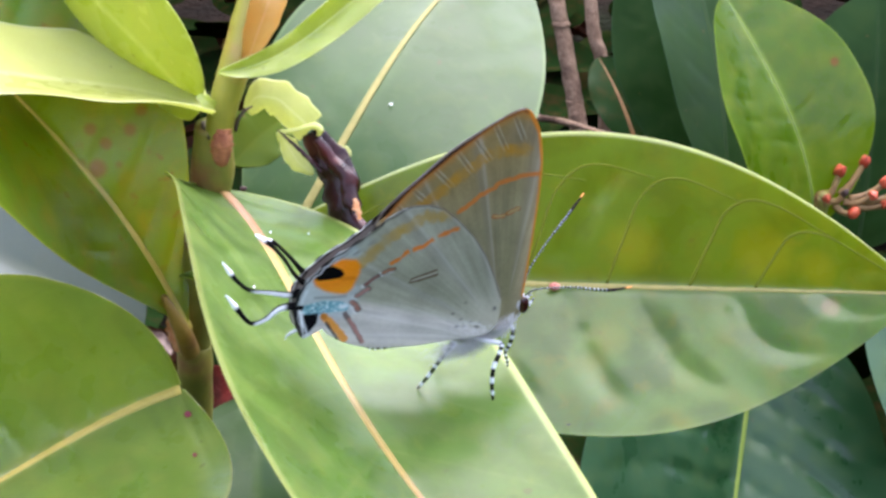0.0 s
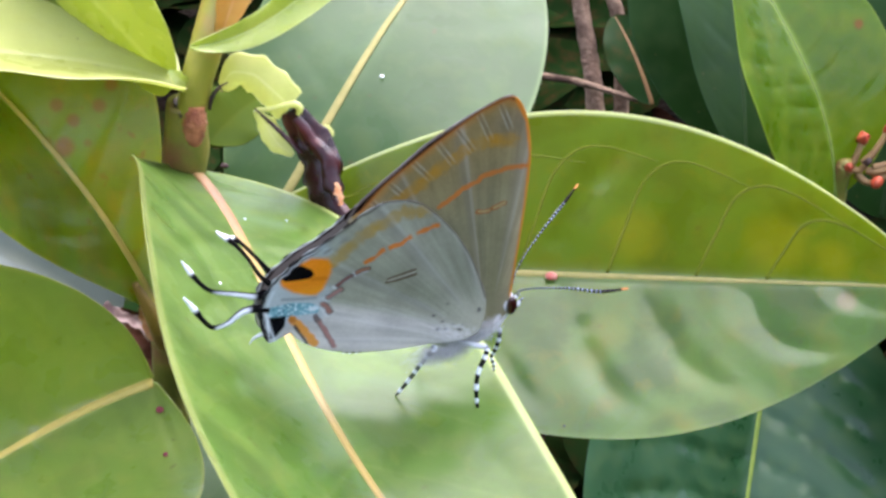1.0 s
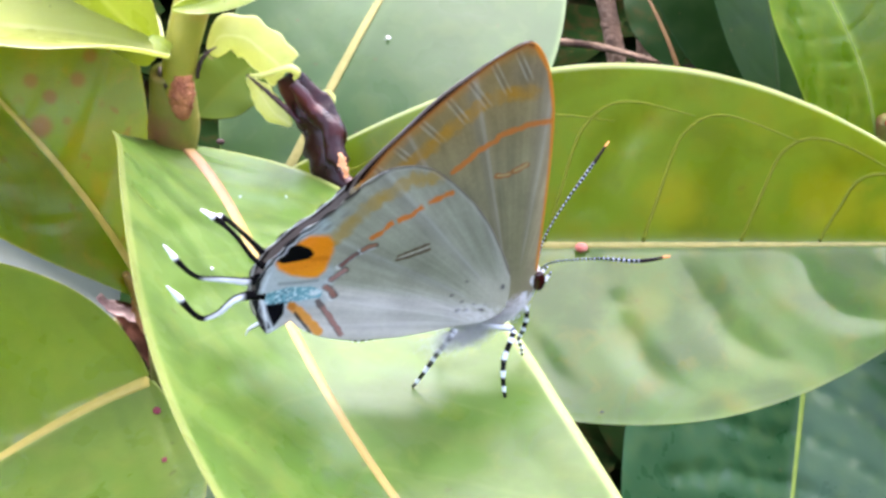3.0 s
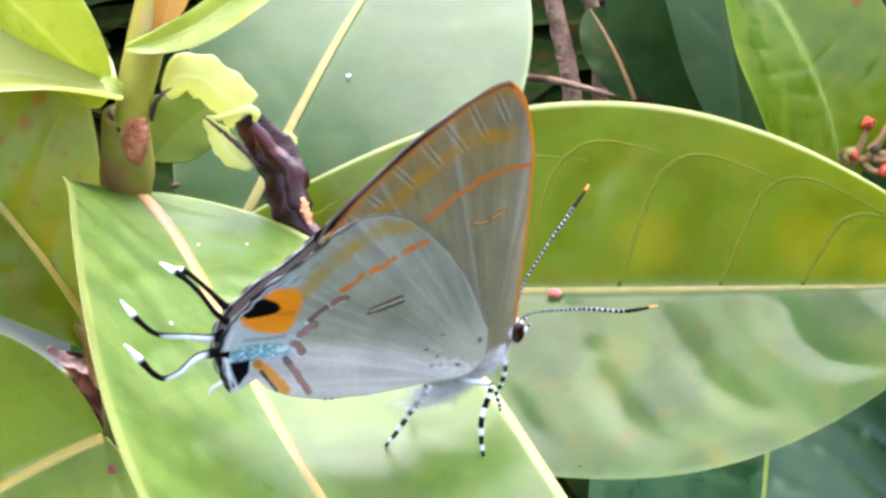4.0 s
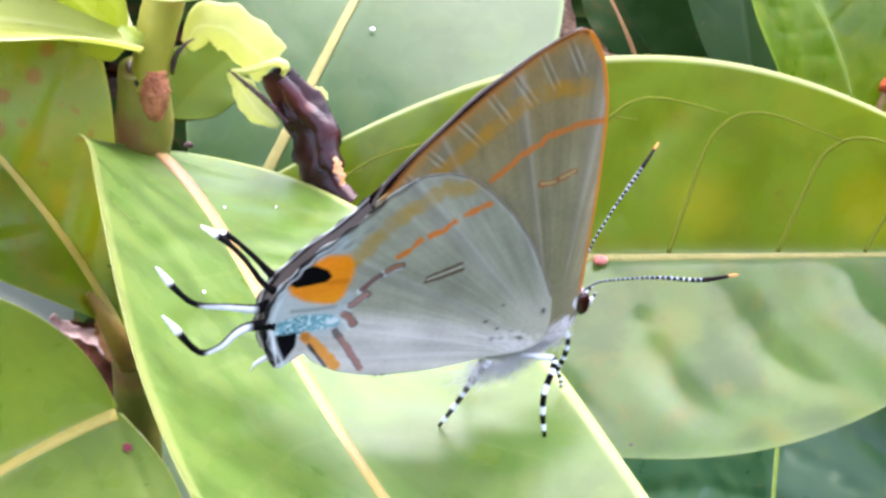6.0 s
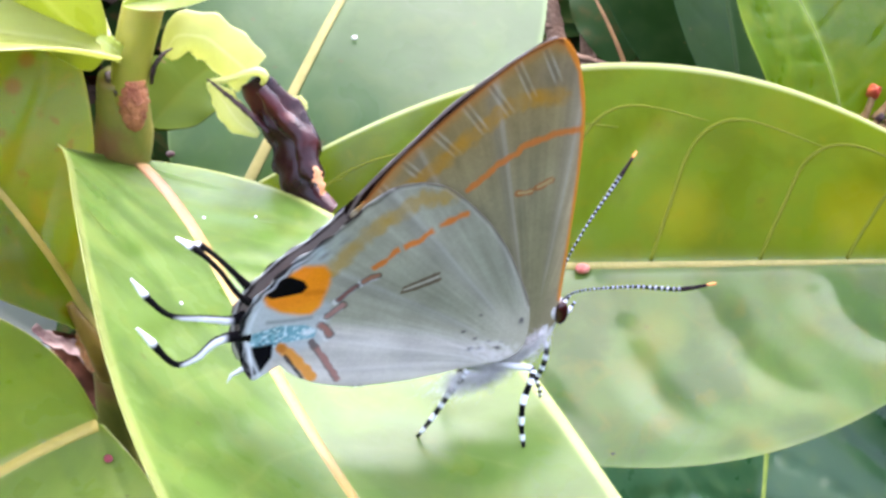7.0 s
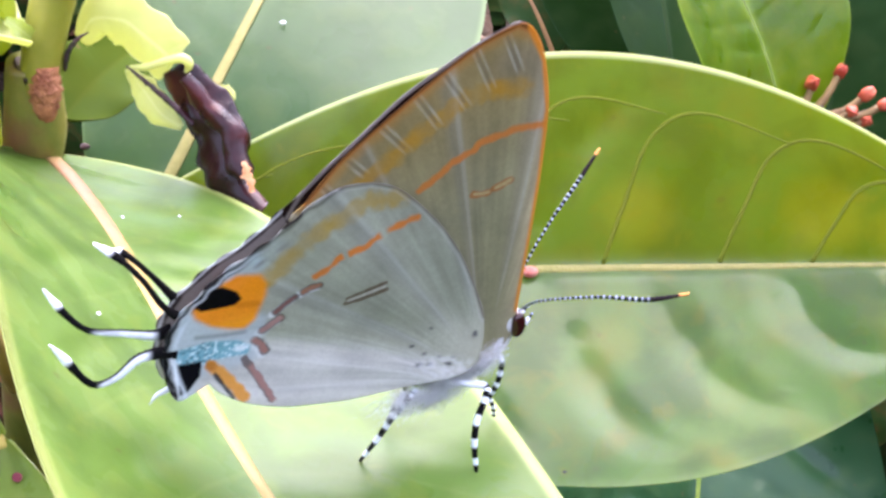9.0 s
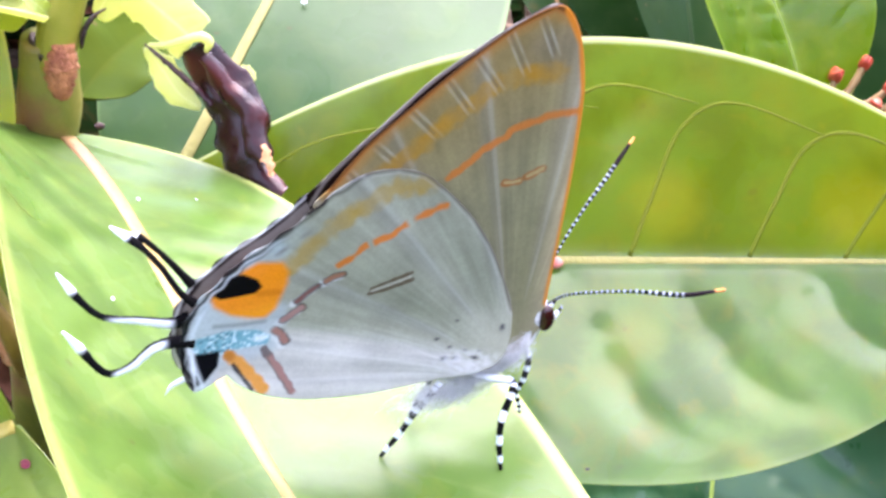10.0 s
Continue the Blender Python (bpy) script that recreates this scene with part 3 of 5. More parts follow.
RIGHT = dict(base=(-23.1, 27.8, 153.4), tip=(38.2, 22.9, 156.9), up=(0.0, -0.87, 0.5), roll=5.857, bow=-0.049, bend=0.005, wl=13.041, wr=14.232, q1=1.267, q2=1.029, fl=5.367, fr=38.056, curl=0.006, twist=-18.306)
BACK = dict(base=(-16.7, 41.1, 146.8), tip=(4.8, 75.6, 167.4), up=(0.0, -0.87, 0.5), roll=-7.42, bow=0.105, bend=-0.03, wl=12.183, wr=15.453, q1=0.676, q2=0.795, fl=-25.0, lift=0.3, fr=4.0, curl=-0.009, twist=-10.194, sway=-0.036, dip=-0.046)
LEFT = dict(base=(-22.5, 28.8, 147.5), tip=(-45.4, 34.5, 174.3), up=(0.0, -0.87, 0.5), roll=31.319, bow=0.034, bend=0.043, wl=17.622, wr=13.005, q1=1.156, q2=0.388, fl=33.508, fr=13.526, curl=0.111, twist=-35.636, sway=-0.028, dip=0.03)
LOWER = dict(base=(-22.8, 24.5, 144.3), tip=(-46.4, 6.3, 139.1), up=(0.0, -0.87, 0.5), roll=13.696, bow=-0.055, bend=0.015, wl=17.8, wr=14.291, q1=0.43, q2=0.42, q1r=0.496, q2r=0.436, fl=36.744, fr=21.74, curl=0.378, twist=-31.718, sway=-0.058, dip=0.078)
YOUNG = dict(base=(-20.6, 29.7, 167.9), tip=(-48.5, 25.3, 175.9), up=(0, -0.3, 1), roll=11.646, bow=-0.027, bend=-0.007, wl=7.234, wr=9.871, q1=0.102, q2=0.444, fl=11.102, fr=-3.957, curl=0.086, twist=23.481, sway=-0.115, dip=-0)
YOUNG_REAR = dict(base=(-21.9, 33.7, 165.8), tip=(-40.4, 48.6, 185.3), up=(0, -0.8, 0.6), roll=-53.583, bow=0.121, bend=0.028, wl=5.11, wr=9.74, q1=0.301, q2=0.711, fl=-9.61, fr=13.32, curl=0.033, twist=-6.274, sway=-0.104, dip=-0.007)
SHOOT_LEAF = dict(base=(-19.4, 27.1, 172.2), tip=(-0.6, 30.5, 182.3), up=(0, -0.8, 0.6), roll=5.805, bow=-0.015, bend=0.006, wl=1.29, wr=1.983, q1=0.602, q2=0.607, fl=30.671, fr=29.279, curl=-0.004, twist=-1.063, sway=-0.102, dip=0.011)
BEHIND = dict(base=(-19.0, 32.8, 161.4), tip=(-15.2, 40.2, 162.6), up=(0.0, -0.87, 0.5), roll=-10.0, bow=0.05, bend=-0.02, wl=2.9, wr=3.2, q1=0.45, q2=0.5, fl=10, fr=15, curl=0.03, twist=-3)
perch_leaf = leaf(shrub, PERCH, LEAF_PERCH, MIDRIB_PINK, "fresh green leathery leaf with pale yellow midrib", 0.60, 80, 40, rolled=True)
right_leaf = leaf(shrub, RIGHT, LEAF_RIGHT, MIDRIB, "broad green leaf folded along its yellow midrib", 0.5, 80, 40, vein_count=8, rib_from=0.12)
back_leaf = leaf(shrub, BACK, LEAF_BACK, MIDRIB_PALE, "cool green glossy leaf with pale midrib", 0.5)
leaf(shrub, LEFT, LEAF_SPOTTED, MIDRIB_DULL, "olive green leaf with rust-red spots", 0.5)
lower_leaf = leaf(shrub, LOWER, LEAF_LOWER, MIDRIB_DULL, "broad mid-green leaf with yellow midrib", 0.7)
leaf(shrub, YOUNG, LEAF_YOUNG, None, "bright yellow-green young leaf", rolled=True)
leaf(shrub, YOUNG_REAR, LEAF_LIME, None, "shiny yellow-green young leaf")
leaf(shrub, SHOOT_LEAF, LEAF_LIME, None, "narrow folded yellow young leaf")
leaf(shrub, BEHIND, LEAF_OLIVE, None, "small dull green leaf behind the stem")
half_dead = ribbon("leaf", shrub, [(-17.64, 30.4, 167.49), (-16.51, 30.2, 168.92), (-14.98, 29.9, 168.9), (-13.56, 29.5, 167.87), (-12.14, 29.1, 166.76)],
                   [0.6, 1.35, 1.6, 1.6, 1.4], [-90, -90, -80, -70, -60], [0, 0, 0, 0, 0], LEAF_YOUNG, "yellow young leaf withering from its tip", up=(-0.1, -0.8, 0.6), wob=0.05, crumple=0.2)
ribbon("flap", half_dead, [(-14.7, 29.0, 166.29), (-13.99, 28.8, 165.09), (-13.12, 28.5, 163.92), (-11.92, 28.2, 163.13)], [0.25, 0.8, 0.95, 0.2], [-50, -60, -60, -50], [0, 0, 0, 0], LEAF_YOUNG, up=(0, -0.9, 0.4), n=24, wob=0.08, crumple=0.2)
ribbon("flap", half_dead, [(-9.8, 29.5, 164.9), (-9.3, 29.3, 164.6), (-8.9, 29.1, 164.4)], [0.3, 0.5, 0.1], [-50, -60, -50], [0, 0, 0], LEAF_YOUNG, up=(0, -0.9, 0.4), n=16, wob=0.15)
WILT = [(-12.4, 28.6, 166.47), (-11.34, 28.2, 164.98), (-9.96, 27.2, 163.54), (-9.41, 26.0, 162.22), (-8.73, 25.0, 160.99), (-7.15, 24.2, 160.12)]
ribbon("withered_tip", half_dead, WILT, [1.0, 1.9, 2.1, 2.1, 1.9, 1.0], [-120, -150, -150, -160, -180, -200], [-10, -5, 5, 15, 25, 40], WITHERED, "dark maroon rolled withered leaf tip", up=(-0.2, -0.85, 0.5), wob=0.08, n=80, m=30, crumple=0.28)
ribbon("withered_fold", half_dead, [(-11.51, 27.4, 166.49), (-10.51, 26.9, 165.37), (-9.22, 26.0, 164.13), (-8.61, 24.9, 162.78), (-8.2, 24.0, 161.71)], [0.5, 0.9, 1.0, 0.9, 0.5], [-150, -170, -170, -170, -150], [10, 10, 15, 25, 35], WITHERED, up=(-0.2, -0.85, 0.5), wob=0.12, seed=4, n=70, m=24, crumple=0.25)
ribbon("rust_patch", half_dead, [(-8.3, 24.7, 162.7), (-8.1, 24.2, 162.1), (-7.8, 23.7, 161.3)], [0.12, 0.3, 0.12], [-40, -40, -40], [0, 0, 0], RUST, "orange rusty patch", up=(0, -0.9, 0.4), n=20, wob=0.3, thick=0.1)
ribbon("leaf", shrub, [(-17.4, 29.3, 172.0), (-16.5, 29.4, 174.7), (-15.6, 29.7, 177.4), (-14.7, 31.4, 181)], [0.5, 1.3, 1.7, 1.2], [120, 110, 100, 90], [0, 0, 0, 0], LEAF_ORANGE,
       "orange unfolding bud leaf", up=(0, -0.9, 0.3), wob=0.03)


def child_thread(name, parent, line, radii, mat, label=""):
    """A tapered strand under a part of the shoot."""
    org = world_of(parent)
    v, f, _ = tube(np.asarray(line, float) - org, radii, 60, 10, 0.6, rough=0.16)
    return mesh_part(name, v, f, mat, parent, label)


child_thread("dead_edge_and_gap", half_dead, [(-18.3, 29.0, 166.2), (-18.2, 29.0, 166.9), (-17.9, 29.1, 167.6), (-17.4, 29.3, 168.1), (-16.9, 29.5, 168.35)], [0.14, 0.27, 0.26, 0.17, 0.06], SCAR_DARK, "brown dead leaf base")
# strand added in dark colour where flap and tip leave a shaded gap
child_thread("dead_edge_and_gap", half_dead, [(-14.84, 28.4, 166.8), (-14.09, 28.1, 166.26), (-13.01, 27.7, 165.46), (-11.92, 27.2, 164.63), (-11.14, 26.8, 163.94)], [0.05, 0.15, 0.2, 0.26, 0.2], WITHERED, "dark strand for the shaded gap beside the flap")
v_lip, f_lip, _ = tube(np.array([(-14.66, 28.7, 166.58), (-13.76, 28.5, 166.67), (-12.63, 28.3, 167.1), (-11.77, 28.3, 167.32), (-11.34, 28.3, 166.98), (-11.53, 28.3, 166.45)]) - world_of(half_dead), [0.12, 0.26, 0.3, 0.34, 0.34, 0.15], 50, 12, 0.8, rough=0.04)
mesh_part("rolled_edge", v_lip, f_lip, LEAF_YOUNG, half_dead, "creamy rolled leaf edge", uv=np.full((len(v_lip), 2), 0.3))


def mark(name, parent, at, size, mat, label, normal=(0, -0.8, 0.6), flat=0.25):
    """A small spot, gall or droplet lying on a leaf."""
    org = world_of(parent)
    v, f = ball((0, 0, 0), (size, size * 0.7, size * flat), 16, 10)
    turn = Vector(normal).to_track_quat("Z", "Y").to_matrix()
    v = np.array([turn @ Vector(p) for p in v]) + np.asarray(at) - org
    return mesh_part(name, v, f, mat, parent, label)


ribbon("leaf", shrub, [(-21.28, 28.7, 169.45), (-20.58, 28.3, 169.11), (-19.97, 28.4, 168.47), (-19.65, 28.8, 167.84)], [0.2, 0.55, 0.6, 0.25], [60, 70, 70, 50], [0, 0, 0, 0], LEAF_LIME, "small green leaf base clasping the shoot", up=(0, -0.9, 0.4), n=24, m=10)
mark("droplet", back_leaf, (-6.2, 51.7, 159.3), 0.2, DROP, "tiny white droplet", flat=0.6)
mark("gall", right_leaf, (8.5, 27.4, 153.8), 0.5, GALL, "small red gall on the midrib", flat=0.5)
mark("gall", right_leaf, (9.6, 16.2, 147.3), 0.16, SCAR_DARK, "dark speck")
for at, size in (((-14.76, 20.95, 161.3), 0.11), ((-11.8, 22.05, 160.72), 0.09), ((-14.54, 5.36, 164.95), 0.12)):
    mark("droplet", perch_leaf, at, size, DROP, "tiny white droplet", (0.2, 0.1, 0.97), 0.6)
mark("gall", back_leaf, (-19.5, 46.0, 152.7), 0.35, SCAR_DARK, "small dark red gall", flat=0.5)
mark("leaf_spot", lower_leaf, (-21.8, 21.6, 143.5), 0.42, PINK, "magenta leaf spot", (-0.36, -0.3, 0.88), 0.08)
mark("leaf_spot", lower_leaf, (-20.6, 16.5, 142.9), 0.3, PINK, "faint pink leaf spot", (-0.3, -0.1, 0.95), 0.06)


# ---------- plants behind ----------
rear = empty("leafy_shoot", (54, 134, 0), "rear shoot with a bright green leaf and orange buds", "shrub")
UPPER = dict(base=(53.0, 131.0, 108.0), tip=(38.4, 142.8, 138.4), up=(0.0, -0.87, 0.5), roll=24.967, bow=0.085, bend=0.023, wl=17.188, wr=13.143, q1=0.587, q2=0.555, fl=24.865, fr=8.789, curl=0.039, twist=-13.379, sway=-0.031, dip=-0.002)
leaf(rear, UPPER, LEAF_UPPER, MIDRIB_DIM, "bright green blistered leaf with thin midrib", 0.4)



def plain_stem(parent, line, radii, mat=STEM, name="stem"):
    org = np.asarray(parent.location) / MM
    v, f, _ = tube(np.asarray(line, float) - org, radii, 30, 10, rough=0.02)
    return mesh_part(name, v, f, mat, parent)


plain_stem(rear, [(54, 134, -3), (53, 134, 60), (53.5, 132.6, 108), (54.5, 131.8, 112)], [2, 1.7, 1.4, 0.8])


def build_buds(parent):
    org = np.asarray(parent.location) / MM
    heads = [(54.3, 131.4, 112.6, 1.0), (56.0, 133.0, 116.3, 1.5), (59.5, 133.8, 117.5, 1.3), (58.2, 130.4, 111.0, 1.2), (60.9, 131.6, 113.3, 1.2),
             (62.7, 132.5, 115.1, 1.4), (62.8, 131.6, 112.0, 1.2), (65, 132, 114, 1.3), (56.8, 131.6, 113.4, 0.9)]
    rng = np.random.default_rng(9)
    for x, y, z, r in heads:
        foot = np.array((53.8 + 0.45 * (x - 54), 132.2, 111.5 + 0.25 * (z - 112)))
        v, f, _ = tube(np.array([foot, (foot + (x, y, z)) / 2 + (0, -0.2, -0.5), (x, y, z)]) - org, [0.6, 0.45, 0.4], 14, 8, rough=0.06)
        stalk = mesh_part("flower_stalk", v, f, BUD_STALK, parent)
        v, f = ball((0, 0, 0), (r * 0.6, r * 0.6, r * 0.8), 16, 10)
        a = np.arctan2(v[:, 1], v[:, 0])
        v = v * (1 + 0.14 * np.cos(4 * a + rng.uniform(0, 6)) * (v[:, 2] > -r * 0.4))[:, None]
        turn = Euler((rng.normal(0.3, 0.4), rng.normal(0.3, 0.4), 0)).to_matrix()
        v = np.array([turn @ Vector(p) for p in v]) + np.array((x, y, z)) - org
        mesh_part("flower_bud", v, f, BUD if r > 0.95 else SCAR_DARK, stalk)


build_buds(rear)

low = empty("leafy_shoot", (52, 150, 0), "low shoot with large dark bluish-green leaves", "shrub")
DARK = dict(base=(48.7, 140.3, 90.0), tip=(37.4, 83.8, 49.9), up=(0.0, -0.87, 0.5), roll=-13.913, bow=-0.026, bend=-0.012, wl=24.812, wr=31.001, q1=0.395, q2=0.339, fl=7.923, fr=21.39, curl=0.058, twist=-1.485)
leaf(low, DARK, LEAF_QUILTED, MIDRIB_DIM, "large dark green leaf with raised veins", 0.6)
plain_stem(low, [(52, 150, -3), (51, 147, 50), (48.7, 140.3, 90), (48, 139, 93)], [2.2, 1.9, 1.3, 0.8])


def simple(base, tip, w, up=(0, -0.8, 0.6), roll=0, fold=14, bow=0.06, phase=0.0):
    return dict(base=base, tip=tip, up=up, roll=roll, bow=bow, bend=0.02, wl=w, wr=w, q1=0.6, q2=0.65, fl=fold, fr=fold, curl=0.05, twist=5, phase=phase)


shade = empty("leafy_shoot", (36, 176, 0), "rear shoot, its leaves coloured dark for shade", "shrub")
plain_stem(shade, [(36, 176, -3), (37, 170, 60), (40, 150, 104), (42, 144, 108)], [2.4, 2.0, 1.5, 0.8])
leaf(shade, simple((44, 168, 98), (34, 192, 132), 12, roll=-20), LEAF_DARK, MIDRIB_SHADE, "leaf coloured dark green for shade", 0.4)
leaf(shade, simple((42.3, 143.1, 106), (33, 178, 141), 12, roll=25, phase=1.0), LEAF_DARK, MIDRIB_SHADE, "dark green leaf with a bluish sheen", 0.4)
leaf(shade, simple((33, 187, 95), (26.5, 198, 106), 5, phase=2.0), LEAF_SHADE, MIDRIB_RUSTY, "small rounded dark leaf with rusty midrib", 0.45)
leaf(shade, simple((66, 156, 92), (68, 176, 128), 14, roll=-10), LEAF_DARK, MIDRIB_SHADE, "leaf coloured dark green for shade", 0.4)
leaf(shade, simple((92, 150, 92), (70, 112, 78), 20, up=(0, -0.5, 0.85), phase=3.0), LEAF_QUILTED, MIDRIB_SHADE, "broad dark green leaf low down", 0.5)

side = empty("leafy_shoot", (-34, 58, 0), "lower shoot with pale glossy leaves", "shrub")
plain_stem(side, [(-34, 58, -3), (-35, 58, 80), (-33, 55, 122), (-31, 52, 132)], [2.0, 1.7, 1.3, 0.8])
leaf(side, simple((-30.5, 51.2, 133.3), (-66, 52, 150), 13, roll=10), LEAF_PALE, None, "pale glossy leaf below the shoot", 0.4)
leaf(side, simple((-18, 45, 131), (-14, 18, 112), 11), LEAF_BACK, None, "green leaf under the shoot", 0.4)

ribbon("leaf", side, [(-30.8, 46.6, 137.8), (-29.6, 46.1, 137.2), (-28.2, 45.6, 136.7), (-26.4, 45.2, 135.2)], [0.3, 0.6, 0.65, 0.3], [70, 60, 80, 60], [0, 15, 30, 30], DEAD_PINK, "dry pale pinkish leaf caught below the node", up=(0, -0.8, 0.6), wob=0.1, crumple=0.5)
ribbon("leaf", side, [(-30.0, 47.5, 136.6), (-27.8, 46.8, 134.6), (-26.4, 46.6, 132.0), (-25.4, 46.6, 128.5)], [0.6, 1.6, 1.8, 0.8], [90, 90, 80, 60], [0, 10, 20, 30], LITTER, "dark brown withered leaf under the pale one", up=(0, -0.8, 0.6), wob=0.1, crumple=0.6)
ribbon("leaf", side, [(-25, 47, 127), (-23, 46, 129.5), (-21, 45, 131), (-19, 44, 130)], [1, 3, 3, 1], [60, 60, 60, 60], [0, 20, 30, 40], DEAD_RED, "curled dead red leaf under the node", up=(0, -0.8, 0.6), wob=0.1)


def build_twig(points, radii, label, knots=()):
    base = np.asarray(points[0], float)
    v, f, _ = tube(np.asarray(points, float) - base, radii, 60, 12, rough=0.05, seed=len(points))
    ob = mesh_part("twig", v, f, BARK)
    ob.location = base * MM
    tagged(ob, label, "twig", "dry twigs")
    for k in knots:
        v, f = ball(np.asarray(k, float) - base, (1.7, 1.7, 0.9), 14, 8)
        mesh_part("node", v, f, BARK, ob)
    return ob


build_twig([(28, 198, 2), (26.5, 200, 70), (24.6, 203.0, 88.7), (23.6, 205.8, 94.1), (21.4, 210.6, 103.1), (19.6, 214.4, 110.3), (17, 222, 124)], [1.7, 1.7, 1.6, 1.5, 1.5, 1.4, 1.2], "dry greyish-brown jointed twig",
           [(23.6, 205.8, 94.1), (20.6, 212.2, 106.5)])
build_twig([(6, 199, 95.5), (14.4, 198.1, 94.3), (21.5, 199, 93.0), (31.6, 197, 91.0)], [0.55, 0.65, 0.6, 0.4], "thin dry twig lying across another")
build_twig([(24, 225, 130), (26, 212, 108), (29, 208, 96), (31, 204, 60), (33, 203, 2)], [1.2, 1.2, 1.3, 1.4, 1.5], "dry brown upright twig")


def build_litter():
    rng = np.random.default_rng(5)
    vs, fs = [], []
    for _ in range(420):
        x, y = rng.uniform(-140, 220), rng.uniform(60, 480)
        z = rng.uniform(4, 16)
        a, tilt = rng.uniform(0, 6.3), rng.normal(0, 0.35)
        l, w = rng.uniform(18, 40), rng.uniform(6, 12)
        u, v = np.meshgrid(np.linspace(0, 1, 9), np.linspace(-1, 1, 5), indexing="ij")
        px = (u - 0.5) * l
        py = v * w * np.sqrt(np.clip(u * (1 - u), 0, 1)) * 2 * 0.5
        pz = 3 * v * v + 4 * np.sin(u * 3 + a) + px * math.sin(tilt) + z
        p = np.stack([x + px * math.cos(a) - py * math.sin(a), y + px * math.sin(a) + py * math.cos(a), pz], -1).reshape(-1, 3)
        k = len(vs) * 45
        vs.append(p)
        fs += [(k + i * 5 + j, k + (i + 1) * 5 + j, k + (i + 1) * 5 + j + 1, k + i * 5 + j + 1) for i in range(8) for j in range(4)]
    ob = mesh_part("leaf_litter", np.vstack(vs), fs, LITTER)
    tagged(ob, "brown dead leaves lying on the soil", "leaf litter", kind="stuff")


build_litter()


def build_undergrowth():
    """Low dark leaves that close the gaps under and behind the shoots."""
    rng = np.random.default_rng(21)
    vs, fs, uvs = [], [], []
    u, v = np.meshgrid(np.linspace(0, 1, 11), np.linspace(-1, 1, 7), indexing="ij")
    tile = [(i * 7 + j, (i + 1) * 7 + j, (i + 1) * 7 + j + 1, i * 7 + j + 1) for i in range(10) for j in range(6)]
    for _ in range(420):
        x, y = rng.uniform(-150, 240), rng.uniform(70, 460)
        z = rng.uniform(12, 62)
        a = rng.uniform(0, 2 * math.pi)
        d = np.array((math.cos(a), math.sin(a), rng.normal(0.15, 0.3))) * rng.uniform(26, 48)
        up = np.array((rng.normal(0, 0.35), rng.normal(-0.2, 0.35), 1.0))
        s = simple((x, y, z), (x + d[0], y + d[1], z + d[2]), rng.uniform(7, 12), up=tuple(up), fold=rng.uniform(5, 25), bow=rng.uniform(0.02, 0.12), phase=rng.uniform(0, 6))
        k = len(vs) * 77
        vs.append(leaf_surface(s, u, v).reshape(-1, 3))
        uvs.append(np.stack([u, v * 0.5 + 0.5], -1).reshape(-1, 2))
        fs += [tuple(n + k for n in f) for f in tile]
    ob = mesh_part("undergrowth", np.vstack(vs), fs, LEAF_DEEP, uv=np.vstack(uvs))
    tagged(ob, "undergrowth leaves with deep shade put into their colour", "undergrowth", kind="stuff")


build_undergrowth()


# ---------- the butterfly ----------
butterfly = new("butterfly")
butterfly.empty_display_size = 0.01
butterfly.matrix_world = pose(2.41 * MM, 3.05 * MM, 160.24 * MM, 6.31, 0.0, 20.59)
tagged(butterfly, "grey hairstreak butterfly with closed wings on a leaf", "butterfly")
LIFT = np.array((0, 0, 4.1))


def seg_dist(p, line):
    """Distance of the points p to a polyline, and the share of the way along it."""
    q = np.asarray(line, float)
    best, share = np.full(len(p), 1e9), np.zeros(len(p))
    for i in range(len(q) - 1):
        d = q[i + 1] - q[i]
        s = np.clip(((p - q[i]) @ d) / (d @ d), 0, 1)
        e = np.linalg.norm(p - q[i] - s[:, None] * d, axis=1)
        hit = e < best
        best[hit], share[hit] = e[hit], (i + s[hit]) / (len(q) - 1)
    return best, share


def inside(p, poly):
    q = np.asarray(poly, float)
    r = np.zeros(len(p), bool)
    j = len(q) - 1
    for i in range(len(q)):
        c = (q[i, 1] > p[:, 1]) != (q[j, 1] > p[:, 1])
        x = (q[j, 0] - q[i, 0]) * (p[:, 1] - q[i, 1]) / (q[j, 1] - q[i, 1] + 1e-12) + q[i, 0]
        r ^= c & (p[:, 0] < x)
        j = i
    return r


def ramp(x, lo, hi):
    t = np.clip((x - lo) / (hi - lo), 0, 1)
    return t * t * (3 - 2 * t)


def blend(col, colour, amount):
    a = np.clip(amount, 0, 1)[:, None]
    return col * (1 - a) + np.asarray(colour) * a


def area(p, poly, soft):
    """1 inside a polygon, falling to 0 over soft outside it."""
    d, _ = seg_dist(p, list(poly) + [poly[0]])
    return np.where(inside(p, poly), 1.0, 1 - ramp(d, 0, soft))


def speckle(p, scale, seed):
    return np.array([noise.noise((a * scale, b * scale, seed)) for a, b in p])


FORE = [(0.2, 0.0), (1.55, 0.7), (1.87, 2.25), (2.02, 6.32), (2.14, 9.68), (2.13, 12.93), (1.72, 15.33), (1.1, 16.75), (0.35, 17.13),
        (-1.28, 16.46), (-2.77, 15.55), (-4.41, 14.42), (-6.02, 13.05), (-7.37, 11.86), (-8.71, 10.39), (-9.3, 9.3), (-7.0, 6.0), (-3.0, 2.0)]
